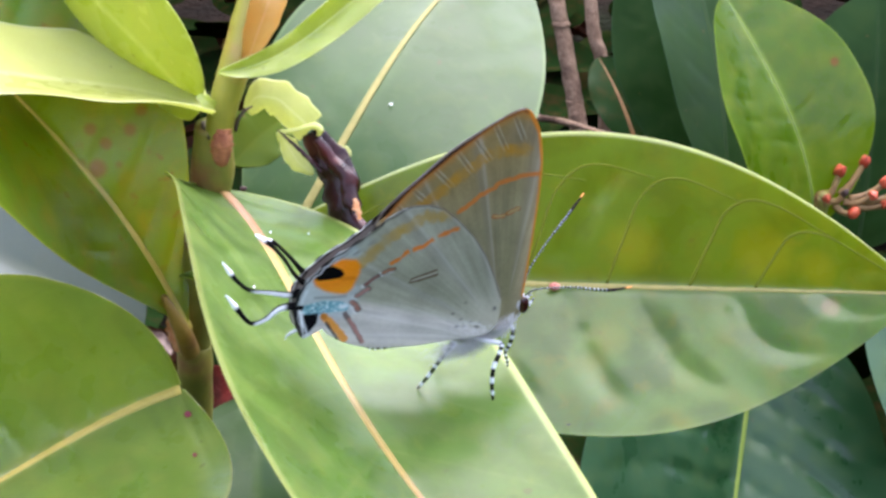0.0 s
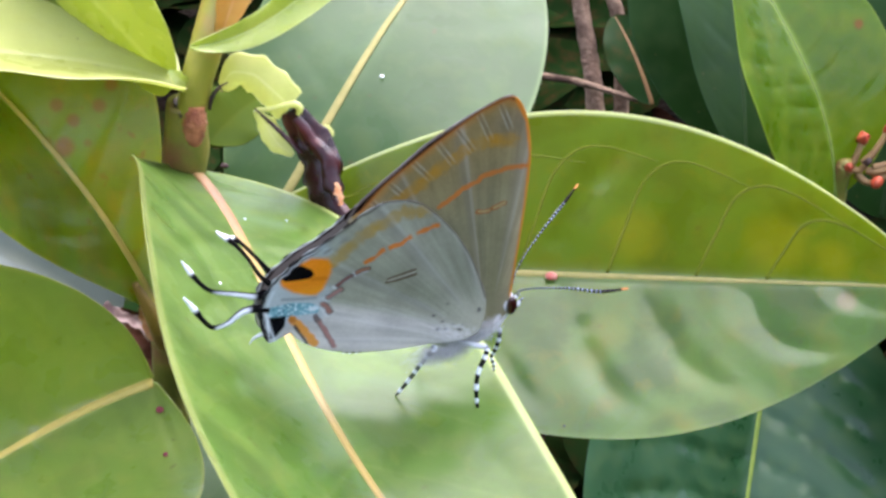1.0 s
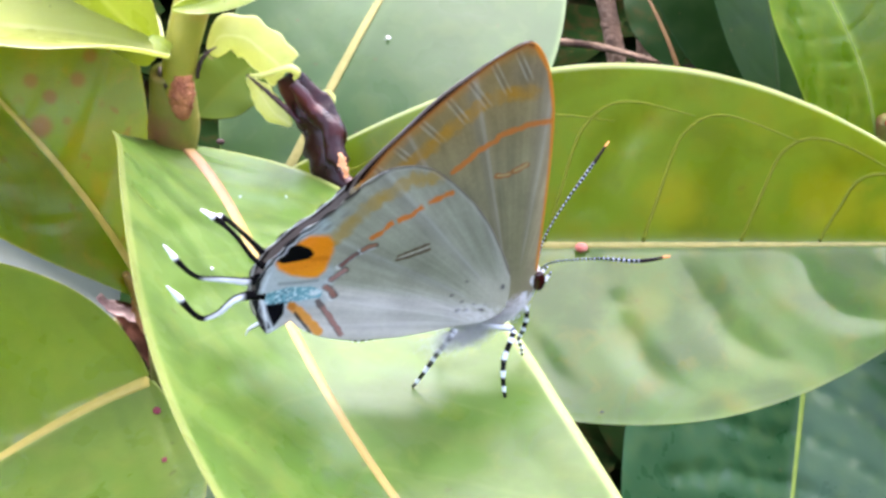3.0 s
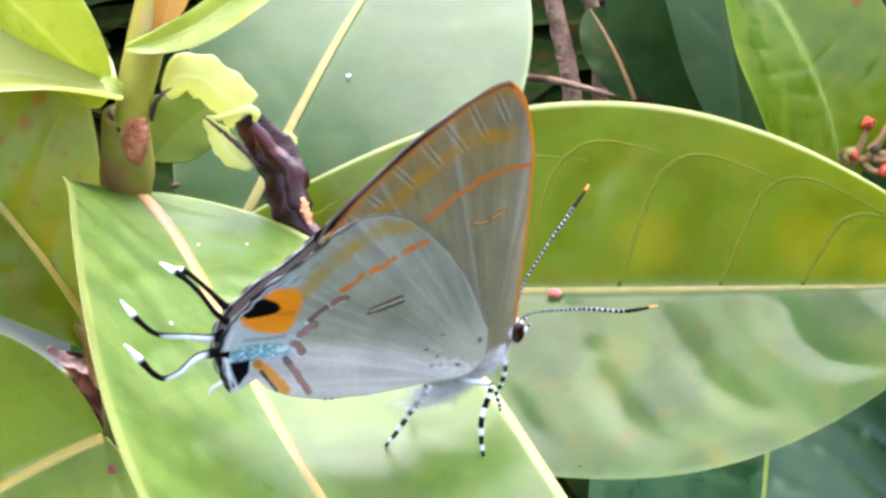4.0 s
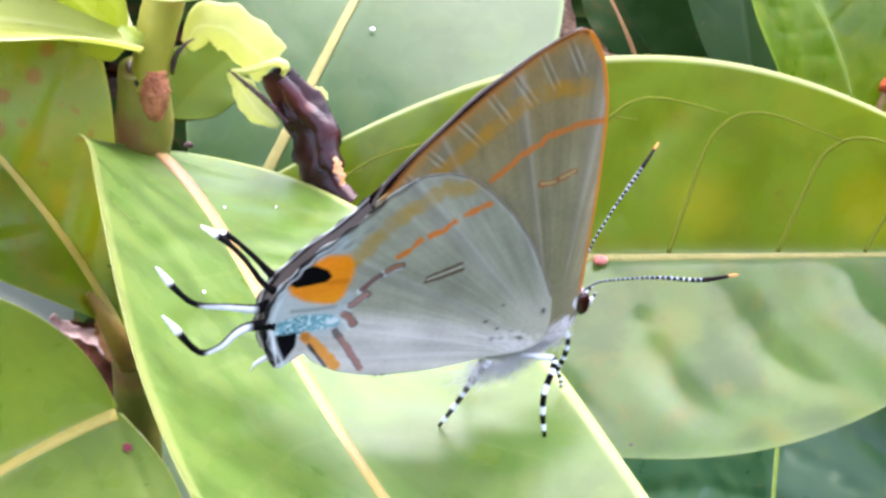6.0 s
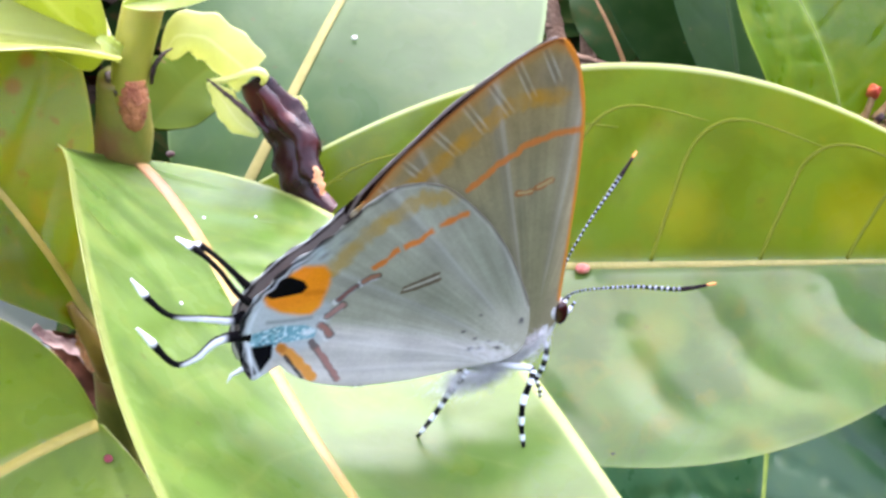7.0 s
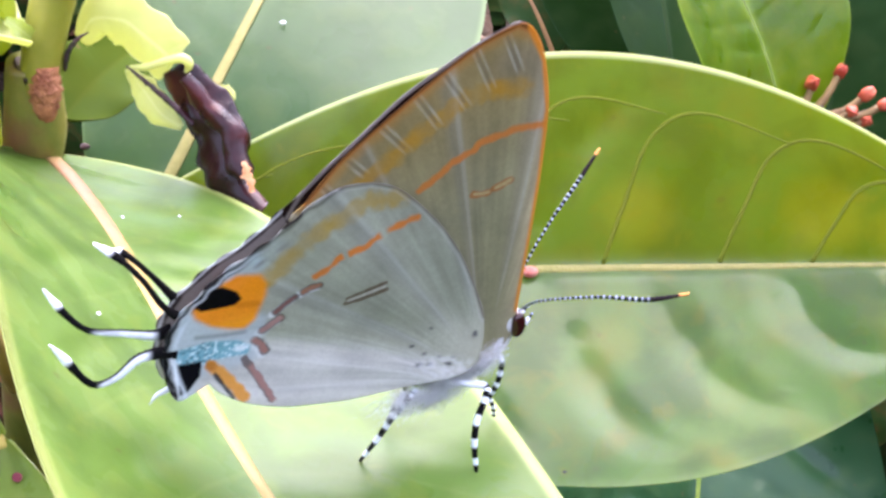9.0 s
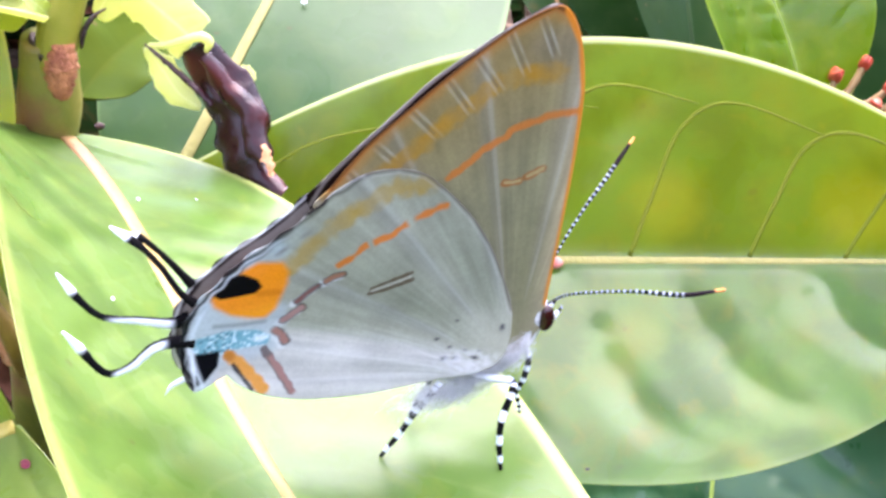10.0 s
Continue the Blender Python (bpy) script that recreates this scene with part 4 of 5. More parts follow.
HIND = [(-0.5, 0.9), (0.0, 2.54), (-0.59, 4.4), (-1.48, 6.4), (-2.4, 7.92), (-3.55, 9.33), (-4.67, 10.39), (-5.87, 10.85), (-7.31, 10.9), (-8.7, 10.3),
        (-10.1, 9.15), (-11.18, 8.4), (-12.5, 7.65), (-13.22, 6.98), (-13.95, 6.35), (-14.5, 5.56), (-14.8, 4.63), (-14.85, 3.29), (-14.45, 1.95), (-13.9, 1.84),
        (-13.2, 2.5), (-12.41, 1.7), (-11.24, 0.9), (-9.45, 0.25), (-7.03, -0.12), (-5.4, -0.2), (-3.9, -0.15), (-2.2, 0.15)]


def stroke(p, line, width, soft, jag=0.0, seed=1):
    """1 on a line of that half width, falling to 0 over soft; jag makes its edges uneven."""
    d, along = seg_dist(p, line)
    if jag:
        d = d + jag * speckle(p, 2.6, seed)
    return 1 - ramp(d, width, width + soft), along


def fan(p, hub, count, turn, power):
    """Thin rays from a hub: veins, pleats, and shadow lines painted beside the veins."""
    ang = np.arctan2(p[:, 0] - hub[0], p[:, 1] - hub[1])
    return np.abs(np.sin(ang * count + turn)) ** power


def rows_of_scales(col, p, hub, seed):
    """Faint uneven rays and cloudy patches in the ground colour."""
    ang = np.arctan2(p[:, 0] - hub[0], p[:, 1] - hub[1])
    r = np.hypot(p[:, 0] - hub[0], p[:, 1] - hub[1])
    ray = np.array([noise.noise((a * 26, b * 0.22, seed)) + 0.6 * noise.noise((a * 60, b * 0.35, seed + 3)) for a, b in zip(ang, r)])
    cloud = speckle(p, 0.45, seed + 7)
    return col * (1 + 0.18 * ray * ramp(r, 1.5, 5) + 0.12 * cloud)[:, None]


def fore_pattern(p):
    col = np.tile((0.270, 0.252, 0.142), (len(p), 1))
    col = blend(col, (0.285, 0.205, 0.075), ramp(p[:, 1] - 0.35 * p[:, 0], 8, 16.5) * 0.85)
    col = blend(col, (0.46, 0.39, 0.25), ramp(p[:, 0], 0.4, 2.0) * 0.7)
    col = blend(col, (0.22, 0.18, 0.11), (1 - ramp(np.hypot((p[:, 0] - 0.5) / 1.5, (p[:, 1] - 15.3) / 1.2), 0.2, 1.2)) * 0.7)
    col = col * (1 + 0.10 * speckle(p, 0.8, 3) + 0.07 * speckle(p, 3.0, 4))[:, None]
    r = np.linalg.norm(p, axis=1)
    col = blend(col, (0.60, 0.58, 0.50), fan(p, (0.4, -0.5), 11, 0.4, 160) * 0.35 * ramp(r, 2, 5))
    # dark rays: shadow lines beside the veins, painted into the ground colour
    col = blend(col, (0.24, 0.22, 0.16), fan(p, (0.4, -0.5), 11, 0.62, 26) * 0.5 * ramp(r, 2, 6))
    col = rows_of_scales(col, p, (0.4, -0.5), 5)
    a, _ = stroke(p, [(-8.9, 8.4), (-6.8, 10.3), (-4.95, 11.68), (-4.4, 12.21), (-3.14, 13.09), (-1.72, 13.95), (-0.7, 14.24), (0.82, 14.14)], 0.18, 0.45, 0.25, 2)
    col = blend(col, (0.46, 0.24, 0.02), a * (0.6 + 0.5 * speckle(p, 1.1, 2)))
    edge, s = seg_dist(p, [(1.1, 16.75), (0.35, 17.13), (-1.28, 16.46), (-2.77, 15.55), (-4.41, 14.42), (-6.02, 13.05), (-7.37, 11.86), (-8.71, 10.39)])
    col = blend(col, (0.46, 0.22, 0.05), (1 - ramp(edge + 0.15 * speckle(p, 1.6, 8), 0.2, 0.75)) * 0.55)
    # paired white lines in from the outer margin: fold highlights painted in
    for (ax, az), (bx, bz) in (((-6.87, 11.96), (-6.02, 11.08)), ((-5.58, 13.45), (-4.23, 11.94)), ((-4.22, 14.76), (-2.9, 12.89)), ((-2.97, 15.55), (-1.61, 13.53)),
                               ((-1.57, 16.31), (-0.55, 14.21)), ((-0.13, 16.61), (0.67, 14.79)), ((-7.98, 10.98), (-7.21, 10.01))):
        for o in (-0.12, 0.14):
            a, t = stroke(p, [(ax + o, az + o * 0.7), (bx + o, bz + o * 0.7)], 0.005, 0.085)
            col = blend(col, (0.62, 0.60, 0.50), a * (0.38 + 0.4 * speckle(p, 1.5, 4)) * np.sin(np.clip(t, 0.04, 0.96) * math.pi) ** 0.6)
        a, t = stroke(p, [(ax, az), (bx * 0.85 + ax * 0.15, bz * 0.85 + az * 0.15)], 0.02, 0.07)
        col = blend(col, (0.16, 0.14, 0.10), a * 0.55)
    band = spline([(-3.6, 9.9), (-2.63, 10.59), (-2.06, 11.05), (-1.18, 11.37), (-0.91, 11.68), (-0.01, 11.89), (0.73, 12.12), (1.95, 12.13)], 40)
    a, _ = stroke(p, band, 0.12, 0.11, 0.10, 5)
    col = blend(col, (0.58, 0.19, 0.035), a * 0.92)
    # two outlined dashes in the cell
    for line, half in (([(-1.0, 9.12), (-0.65, 9.05), (-0.3, 9.08)], 0.13), ([(0.02, 9.25), (0.35, 9.38), (0.66, 9.55)], 0.15)):
        a, _ = stroke(p, line, half, 0.08, 0.06, 6)
        col = blend(col, (0.36, 0.13, 0.035), a * 0.85)
        a, _ = stroke(p, [(x + 0.05, z + 0.02) for x, z in line], half - 0.10, 0.07)
        col = blend(col, (0.50, 0.40, 0.18), a * 0.8)
    col = blend(col, (0.40, 0.15, 0.03), (1 - ramp(edge, 0.1, 0.26)) * 0.9)
    col = blend(col, (0.016, 0.007, 0.004), (1 - ramp(edge, 0.0, 0.1)) * 0.9)
    a, _ = stroke(p, [(0.9, 16.9), (1.72, 15.33), (2.13, 12.93), (2.14, 9.68), (2.02, 6.32), (1.87, 2.25)], 0.08, 0.16)
    return blend(col, (0.62, 0.24, 0.025), a * 0.95)


def hind_pattern(p):
    col = np.tile((0.335, 0.345, 0.262), (len(p), 1))
    lowp = ramp(-p[:, 1] - 0.38 * p[:, 0], -0.6, 0.6)
    col = blend(col, (0.59, 0.57, 0.53), lowp * 0.92)
    col = col * (1 + 0.10 * speckle(p, 0.7, 3) + 0.06 * speckle(p, 3.0, 4))[:, None]
    r = np.linalg.norm(p, axis=1)
    col = blend(col, (0.62, 0.62, 0.56), fan(p, (0.4, -0.6), 9, 0.7, 140) * 0.28 * ramp(r, 2, 4) * (1 - 0.6 * lowp))
    # here too the veins' shadow lines go into the colour
    col = blend(col, (0.25, 0.26, 0.22), fan(p, (0.4, -0.6), 9, 0.95, 22) * 0.5 * ramp(r, 2, 5) * (1 - 0.6 * lowp))
    col = blend(col, (0.73, 0.72, 0.69), fan(p, (-1.5, -0.2), 17, 0.3, 14) * 0.4 * lowp)
    col = rows_of_scales(col, p, (0.4, -0.6), 12)
    a, _ = stroke(p, [(-11.2, 6.6), (-10.01, 7.2), (-9.17, 8.11), (-8.04, 9.04), (-6.75, 9.66), (-5.75, 10.0), (-4.56, 9.9)], 0.15, 0.5, 0.3, 7)
    col = blend(col, (0.42, 0.27, 0.04), a * (0.65 + 0.4 * speckle(p, 1.1, 7)))
    margin = [(-7.31, 10.9), (-8.7, 10.3), (-10.1, 9.15), (-11.18, 8.4), (-12.5, 7.65), (-13.22, 6.98), (-13.95, 6.35), (-14.5, 5.56), (-14.8, 4.63), (-14.85, 3.29), (-14.45, 1.95)]
    edge, s = seg_dist(p, margin)
    # bluish-white scaling along the hind part of the margin, streaked between the veins
    streak = np.abs(np.sin(s * 38)) ** 3
    col = blend(col, (0.42, 0.54, 0.60), (1 - ramp(edge, 0.5, 1.5)) * ramp(s, 0.12, 0.4) * (0.45 + 0.45 * streak))
    col = blend(col, (0.14, 0.12, 0.11), np.exp(-((edge - 0.75) / 0.1) ** 2) * streak * ramp(s, 0.1, 0.3) * (1 - ramp(s, 0.42, 0.5)) * 0.7)
    tail_zone = area(p, [(-14.6, 6.2), (-14.8, 3.2), (-13.9, 2.9), (-11.0, 3.2), (-10.6, 5.0), (-13.0, 5.2)], 0.6)
    col = blend(col, (0.45, 0.52, 0.55), tail_zone * 0.7)
    band = spline([(-8.16, 6.66), (-7.51, 7.09), (-7.08, 7.45), (-6.42, 7.68), (-5.97, 7.77), (-5.02, 8.25), (-3.7, 8.73)], 40)
    a, t = stroke(p, band, 0.11, 0.11, 0.12, 5)
    col = blend(col, (0.66, 0.20, 0.03), a * 0.95 * ramp(np.abs(np.sin(t * math.pi * 2.3 + 0.4)), 0.05, 0.3))
    # chain of reddish-brown bars with fine dark outlines and white edges towards the tail
    for line, half, tint in (([(-8.72, 5.95), (-8.35, 6.12), (-7.95, 6.18)], 0.10, (0.36, 0.16, 0.09)), ([(-9.95, 5.22), (-9.5, 5.52), (-9.0, 5.80)], 0.08, (0.22, 0.09, 0.07)),
                             ([(-10.5, 4.42), (-10.05, 4.68), (-9.7, 4.85)], 0.13, (0.40, 0.22, 0.19)), ([(-10.85, 4.0), (-10.5, 3.62), (-10.35, 3.3)], 0.14, (0.42, 0.20, 0.16))):
        a, _ = stroke(p, [(x - 0.16, z - 0.10) for x, z in line], half, 0.14, 0.08, 9)
        col = blend(col, (0.72, 0.74, 0.74), a * 0.75)
        a, _ = stroke(p, line, half + 0.05, 0.06, 0.08, 9)
        col = blend(col, (0.025, 0.012, 0.010), a * 0.75)
        a, _ = stroke(p, line, half - 0.02, 0.06, 0.08, 9)
        col = blend(col, tint, a * 0.9)
    a, t = stroke(p, [(-11.28, 3.1), (-10.8, 2.2), (-10.1, 0.85)], 0.16, 0.06, 0.10, 3)
    col = blend(col, (0.10, 0.05, 0.045), a * 0.8)
    a, t = stroke(p, [(-11.2, 3.0), (-10.74, 2.15), (-10.05, 0.82)], 0.11, 0.07, 0.10, 3)
    col = blend(col, (0.40, 0.21, 0.18), a * 0.9 * ramp(t, 0.1, 0.24))
    a, _ = stroke(p, [(-6.74, 4.83), (-6.01, 4.95), (-4.9, 5.27)], 0.055, 0.09, 0.05, 4)
    col = blend(col, (0.10, 0.06, 0.03), a * 0.85)
    a, _ = stroke(p, [(-6.62, 5.1), (-5.8, 5.4), (-4.93, 5.62)], 0.055, 0.09, 0.05, 4)
    col = blend(col, (0.10, 0.06, 0.03), a * 0.85)
    a, _ = stroke(p, [(-6.62, 4.98), (-5.9, 5.18), (-5.0, 5.45)], 0.03, 0.06)
    col = blend(col, (0.52, 0.50, 0.42), a * 0.8)
    # tornal eyespot
    halo = area(p, [(-12.3, 7.05), (-11.65, 7.35), (-10.7, 7.15), (-10.5, 6.76), (-10.52, 6.26), (-10.74, 5.8), (-11.0, 5.2), (-11.36, 4.92), (-11.95, 4.93), (-12.7, 5.32), (-13.33, 5.84), (-13.45, 6.2), (-12.7, 6.5)], 0.34)
    col = blend(col, (0.80, 0.27, 0.006), halo * 0.97)
    col = blend(col, (0.86, 0.35, 0.01), halo * ramp(-p[:, 1], -5.6, -5.1) * 0.5)
    col = blend(col, (0.55, 0.16, 0.006), halo * area(p, [(-11.6, 6.05), (-10.8, 5.95), (-10.6, 5.8), (-11.6, 5.95)], 0.2) * 0.6)
    col = blend(col, (0.0012, 0.0012, 0.002), area(p, [(-13.42, 6.3), (-13.27, 6.79), (-12.81, 7.02), (-12.28, 7.03), (-11.68, 6.65), (-11.5, 6.3), (-11.75, 6.1), (-12.49, 6.1), (-13.2, 6.12)], 0.10))
    # bluish-white ground below it, a band of blue scales, and the black lobe with its white stroke
    pale = area(p, [(-14.4, 4.9), (-13.6, 5.5), (-12.9, 5.05), (-11.6, 4.6), (-10.9, 4.35), (-11.2, 4.05), (-12.9, 4.5), (-14.2, 4.3)], 0.3)
    col = blend(col, (0.50, 0.56, 0.57), pale * 0.75)
    a, _ = stroke(p, [(-13.4, 4.75), (-12.3, 4.62), (-11.3, 4.55)], 0.03, 0.16)
    col = blend(col, (0.16, 0.16, 0.15), a * 0.5)
    blue = area(p, [(-14.3, 3.7), (-14.14, 4.15), (-12.91, 4.34), (-11.62, 4.10), (-11.1, 3.72), (-11.2, 3.43), (-12.7, 3.46), (-13.3, 3.30), (-14.2, 3.35)], 0.16)
    flecks = speckle(p, 6.5, 11) + 0.5 * speckle(p, 13.0, 5)
    col = blend(col, (0.17, 0.42, 0.50), blue * 0.95)
    col = blend(col, (0.02, 0.05, 0.06), blue * ramp(-flecks, 0.12, 0.4) * ramp(-p[:, 0], 12.0, 13.4) * 0.85)
    col = blend(col, (0.66, 0.84, 0.88), blue * ramp(flecks, 0.05, 0.3) * 0.9)
    col = blend(col, (0.84, 0.88, 0.90), (1 - ramp(np.hypot((p[:, 0] + 11.45) / 0.45, (p[:, 1] - 3.72) / 0.22), 0.4, 1.0)) * 0.8)
    lobe = [(-14.75, 3.9), (-14.2, 3.45), (-13.2, 3.40), (-13.3, 2.75), (-13.85, 2.15), (-14.5, 1.95), (-14.75, 3.0)]
    col = blend(col, (0.0018, 0.0018, 0.004), area(p, lobe, 0.10))
    a, _ = stroke(p, [(-14.56, 4.1), (-14.34, 3.5), (-14.3, 2.9), (-14.34, 2.3)], 0.08, 0.08)
    col = blend(col, (0.78, 0.80, 0.82), a * 0.95)
    # orange streak beside the lobe, edged in black towards the rim
    a, _ = stroke(p, [(-12.75, 3.12), (-12.3, 2.6), (-11.75, 1.85), (-11.35, 1.2)], 0.20, 0.12, 0.10, 4)
    col = blend(col, (0.72, 0.30, 0.03), a * 0.92)
    col = blend(col, (0.45, 0.15, 0.02), a * (1 - ramp(np.hypot(p[:, 0] + 12.8, p[:, 1] - 3.1), 0.1, 0.5)) * 0.8)
    a, _ = stroke(p, [(-12.6, 2.62), (-12.2, 1.95), (-11.85, 1.3)], 0.05, 0.08, 0.06, 8)
    col = blend(col, (0.02, 0.02, 0.025), a * 0.9)
    # dark, white and dark wavy lines along the margin
    wav = edge + 0.05 * np.sin(s * 70)
    rear = ramp(s, 0.2, 0.42)
    col = blend(col, (0.010, 0.005, 0.006), np.exp(-((wav - 0.36) / 0.07) ** 2) * rear * (1 - ramp(s, 0.55, 0.62)) * 0.8)
    col = blend(col, (0.70, 0.74, 0.76), np.exp(-((wav - 0.25) / 0.06) ** 2) * rear * 0.95)
    col = blend(col, (0.009, 0.005, 0.005), np.exp(-((wav - 0.13) / 0.10) ** 2) * (0.6 + 0.4 * rear))
    col = blend(col, (0.42, 0.38, 0.36), (1 - ramp(edge, 0.0, 0.05)) * 0.8)
    # the margin darkens to black where the tails spring
    col = blend(col, (0.0025, 0.002, 0.0028), (1 - ramp(edge, 0.1, 0.38)) * ramp(s, 0.62, 0.72) * (1 - ramp(s, 0.92, 0.98)) * 0.9)
    col = blend(col, (0.70, 0.76, 0.80), np.exp(-((edge - 0.5) / 0.08) ** 2) * ramp(s, 0.6, 0.7) * 0.8)
    for (ax, az), (bx, bz) in (((-13.0, 7.28), (-12.4, 7.68)), ((-11.2, 8.52), (-10.4, 9.0)), ((-9.7, 9.6), (-9.1, 10.0))):
        a, _ = stroke(p, [(ax, az), (bx, bz)], 0.12, 0.12)
        col = blend(col, (0.010, 0.0028, 0.003), a * 0.92)
    d, _ = seg_dist(p, [(0.0, 2.54), (-0.59, 4.4), (-1.48, 6.4), (-2.4, 7.92), (-3.55, 9.33), (-4.67, 10.39), (-5.87, 10.85), (-7.31, 10.9)])
    col = blend(col, (0.15, 0.125, 0.09), np.exp(-((d - 0.02) / 0.08) ** 2) * 0.8)
    # dark specks and pale scales gathered at the wing's root
    for cx, cz, r in ((-3.23, 0.95, 0.20), (-3.5, 1.8, 0.16), (-2.96, 1.4, 0.14), (-2.72, 0.9, 0.16), (-1.9, 0.9, 0.16), (-0.5, 1.9, 0.22), (-2.6, 2.6, 0.13), (-2.3, 1.2, 0.12), (-1.7, 1.15, 0.12)):
        col = blend(col, (0.05, 0.05, 0.06), (1 - ramp(np.hypot((p[:, 0] - cx) / r, (p[:, 1] - cz) / (0.7 * r)) + 0.5 * speckle(p, 5, 9), 0.4, 1.0)) * 0.85)
    col = blend(col, (0.66, 0.66, 0.65), (1 - ramp(np.hypot((p[:, 0] + 2.4) / 2.2, (p[:, 1] - 0.6) / 0.9), 0.3, 1.0)) * 0.6 * ramp(speckle(p, 4, 2), -0.2, 0.2))
    return blend(col, (0.62, 0.62, 0.58), np.exp(-((d - 0.16) / 0.06) ** 2) * 0.25)


def far_pattern(p):
    """The far hindwing shows only its bluish-white rim with dark marks."""
    col = np.tile((0.24, 0.21, 0.19), (len(p), 1))
    for (ax, az), (bx, bz) in (((-13.1, 7.22), (-12.5, 7.72)), ((-11.35, 8.42), (-10.45, 9.0)), ((-9.8, 9.5), (-9.0, 10.1)), ((-14.5, 5.6), (-14.0, 6.3))):
        a, _ = stroke(p, [(ax, az), (bx, bz)], 0.22, 0.14)
        col = blend(col, (0.010, 0.0028, 0.003), a * 0.95)
    edge, _ = seg_dist(p, HIND[7:20])
    col = blend(col, (0.02, 0.012, 0.011), np.exp(-((edge - 0.16) / 0.05) ** 2) * 0.8)
    return blend(col, (0.62, 0.63, 0.62), (1 - ramp(edge, 0.02, 0.09)) * 0.9)


def wing(name, outline, center, off, flare, pattern, label, side):
    """A thin scaled membrane, gently cupped, its base spreading round the thorax."""
    na, nr = 420, 90
    rim = closed_spline(outline, na)
    if name == "hindwing":
        # scallops between the vein ends along the outer margin
        step = np.r_[0, np.cumsum(np.linalg.norm(np.diff(rim, axis=0), axis=1))]
        reach = ramp(-rim[:, 0], 8.0, 9.5) * ramp(rim[:, 1], 2.5, 3.5)
        rim = rim + unit(rim - center) * (0.07 * np.sin(step * 2 * math.pi / 1.35) * reach)[:, None]
    r = np.linspace(0.012, 1, nr)
    p = (np.asarray(center) + r[:, None, None] * (rim - center)[None]).reshape(-1, 2)
    p = np.vstack([p, [center]])
    d = np.hypot(p[:, 0] + 0.8, p[:, 1] + 0.2)
    y = off - side * flare * np.exp(-(d / 2.0) ** 2)
    fold = np.sin(np.arctan2(-p[:, 0] + 0.6, p[:, 1] + 0.8) * 15) * 0.06 * ramp(d, 1, 5)
    y = y + side * fold - side * 0.1 * np.sin(p[:, 1] * 0.25)
    if name == "hindwing":
        y = y - side * 0.55 * ramp(-p[:, 1] - 0.1 * p[:, 0], -3.0, 0.8)
    v = np.c_[p[:, 0], y, p[:, 1]] + LIFT
    f = [(i * na + j, i * na + (j + 1) % na, (i + 1) * na + (j + 1) % na, (i + 1) * na + j) for i in range(nr - 1) for j in range(na)]
    f += [(na * nr, (j + 1) % na, j) for j in range(na)]
    ob = mesh_part(name, v, f, WING, butterfly, label, paint=pattern(p))
    sol = ob.modifiers.new("thickness", "SOLIDIFY")
    sol.thickness = 0.00004
    sol.offset = 0
    return ob


def banded(along, bands, dark=(0.0022, 0.0022, 0.0026), pale=(0.72, 0.76, 0.78), tip=None, tip_from=1.0):
    a = 0.5 + 0.5 * np.sin(along * bands * 2 * math.pi + 0.9 * np.sin(along * 11 + bands))
    c = blend(np.tile(dark, (len(along), 1)), pale, ramp(a, 0.55, 0.68))
    return blend(c, tip, ramp(along, tip_from - 0.01, tip_from + 0.01)) if tip else c


def thread(name, parent, points, radii, paint, label="", n=90, sides=10, rough=0.0):
    v, f, along = tube(np.asarray(points, float) + LIFT, radii, n, sides, rough=rough)
    return mesh_part(name, v, f, BANDED, parent, label, paint=paint(along))


def far_fore_pattern(p):
    """The far forewing shows as a dark brown rim with a pale fringe."""
    col = np.tile((0.012, 0.0045, 0.003), (len(p), 1))
    edge, _ = seg_dist(p, FORE[6:16])
    return blend(col, (0.34, 0.30, 0.27), (1 - ramp(edge, 0.05, 0.12)) * 0.8)


wing("forewing", FORE, (-2.0, 9.0), -0.10, 0.5, fore_pattern, "grey-olive forewing edged in orange", 1)
wing("forewing", [(a - 0.07, b + 0.02) for a, b in FORE], (-2.0, 9.0), 0.25, 0.5, far_fore_pattern, "grey forewing behind the other", -1)
near_hind = wing("hindwing", HIND, (-7.0, 4.6), -0.34, 0.9, hind_pattern, "pale grey hindwing with orange and black eyespot", 1)
far_hind = wing("hindwing", [(a - 0.08, b + 0.02) for a, b in HIND], (-7.0, 4.6), 0.32, 0.9, far_pattern, "pale grey far hindwing", -1)


def tail_paint(along, turn):
    """Black, white on one side along the middle, with a white tip."""
    c = np.tile((0.0025, 0.0022, 0.0028), (len(along), 1))
    side = ramp(np.cos(turn - 2.1 - 0.8 * along), 0.0, 0.25)
    c = blend(c, (0.74, 0.77, 0.80), side * ramp(along, 0.16, 0.24) * (1 - ramp(along, 0.52, 0.60)) * 0.95)
    return blend(c, (0.86, 0.88, 0.90), ramp(along, 0.84, 0.88))


def slim_tail_paint(along, turn):
    c = np.tile((0.0030, 0.0024, 0.0026), (len(along), 1))
    c = blend(c, (0.36, 0.28, 0.10), ramp(np.cos(turn + 1.0), 0.7, 0.95) * ramp(along, 0.25, 0.4) * 0.5)
    return blend(c, (0.86, 0.88, 0.90), ramp(along, 0.80, 0.86))


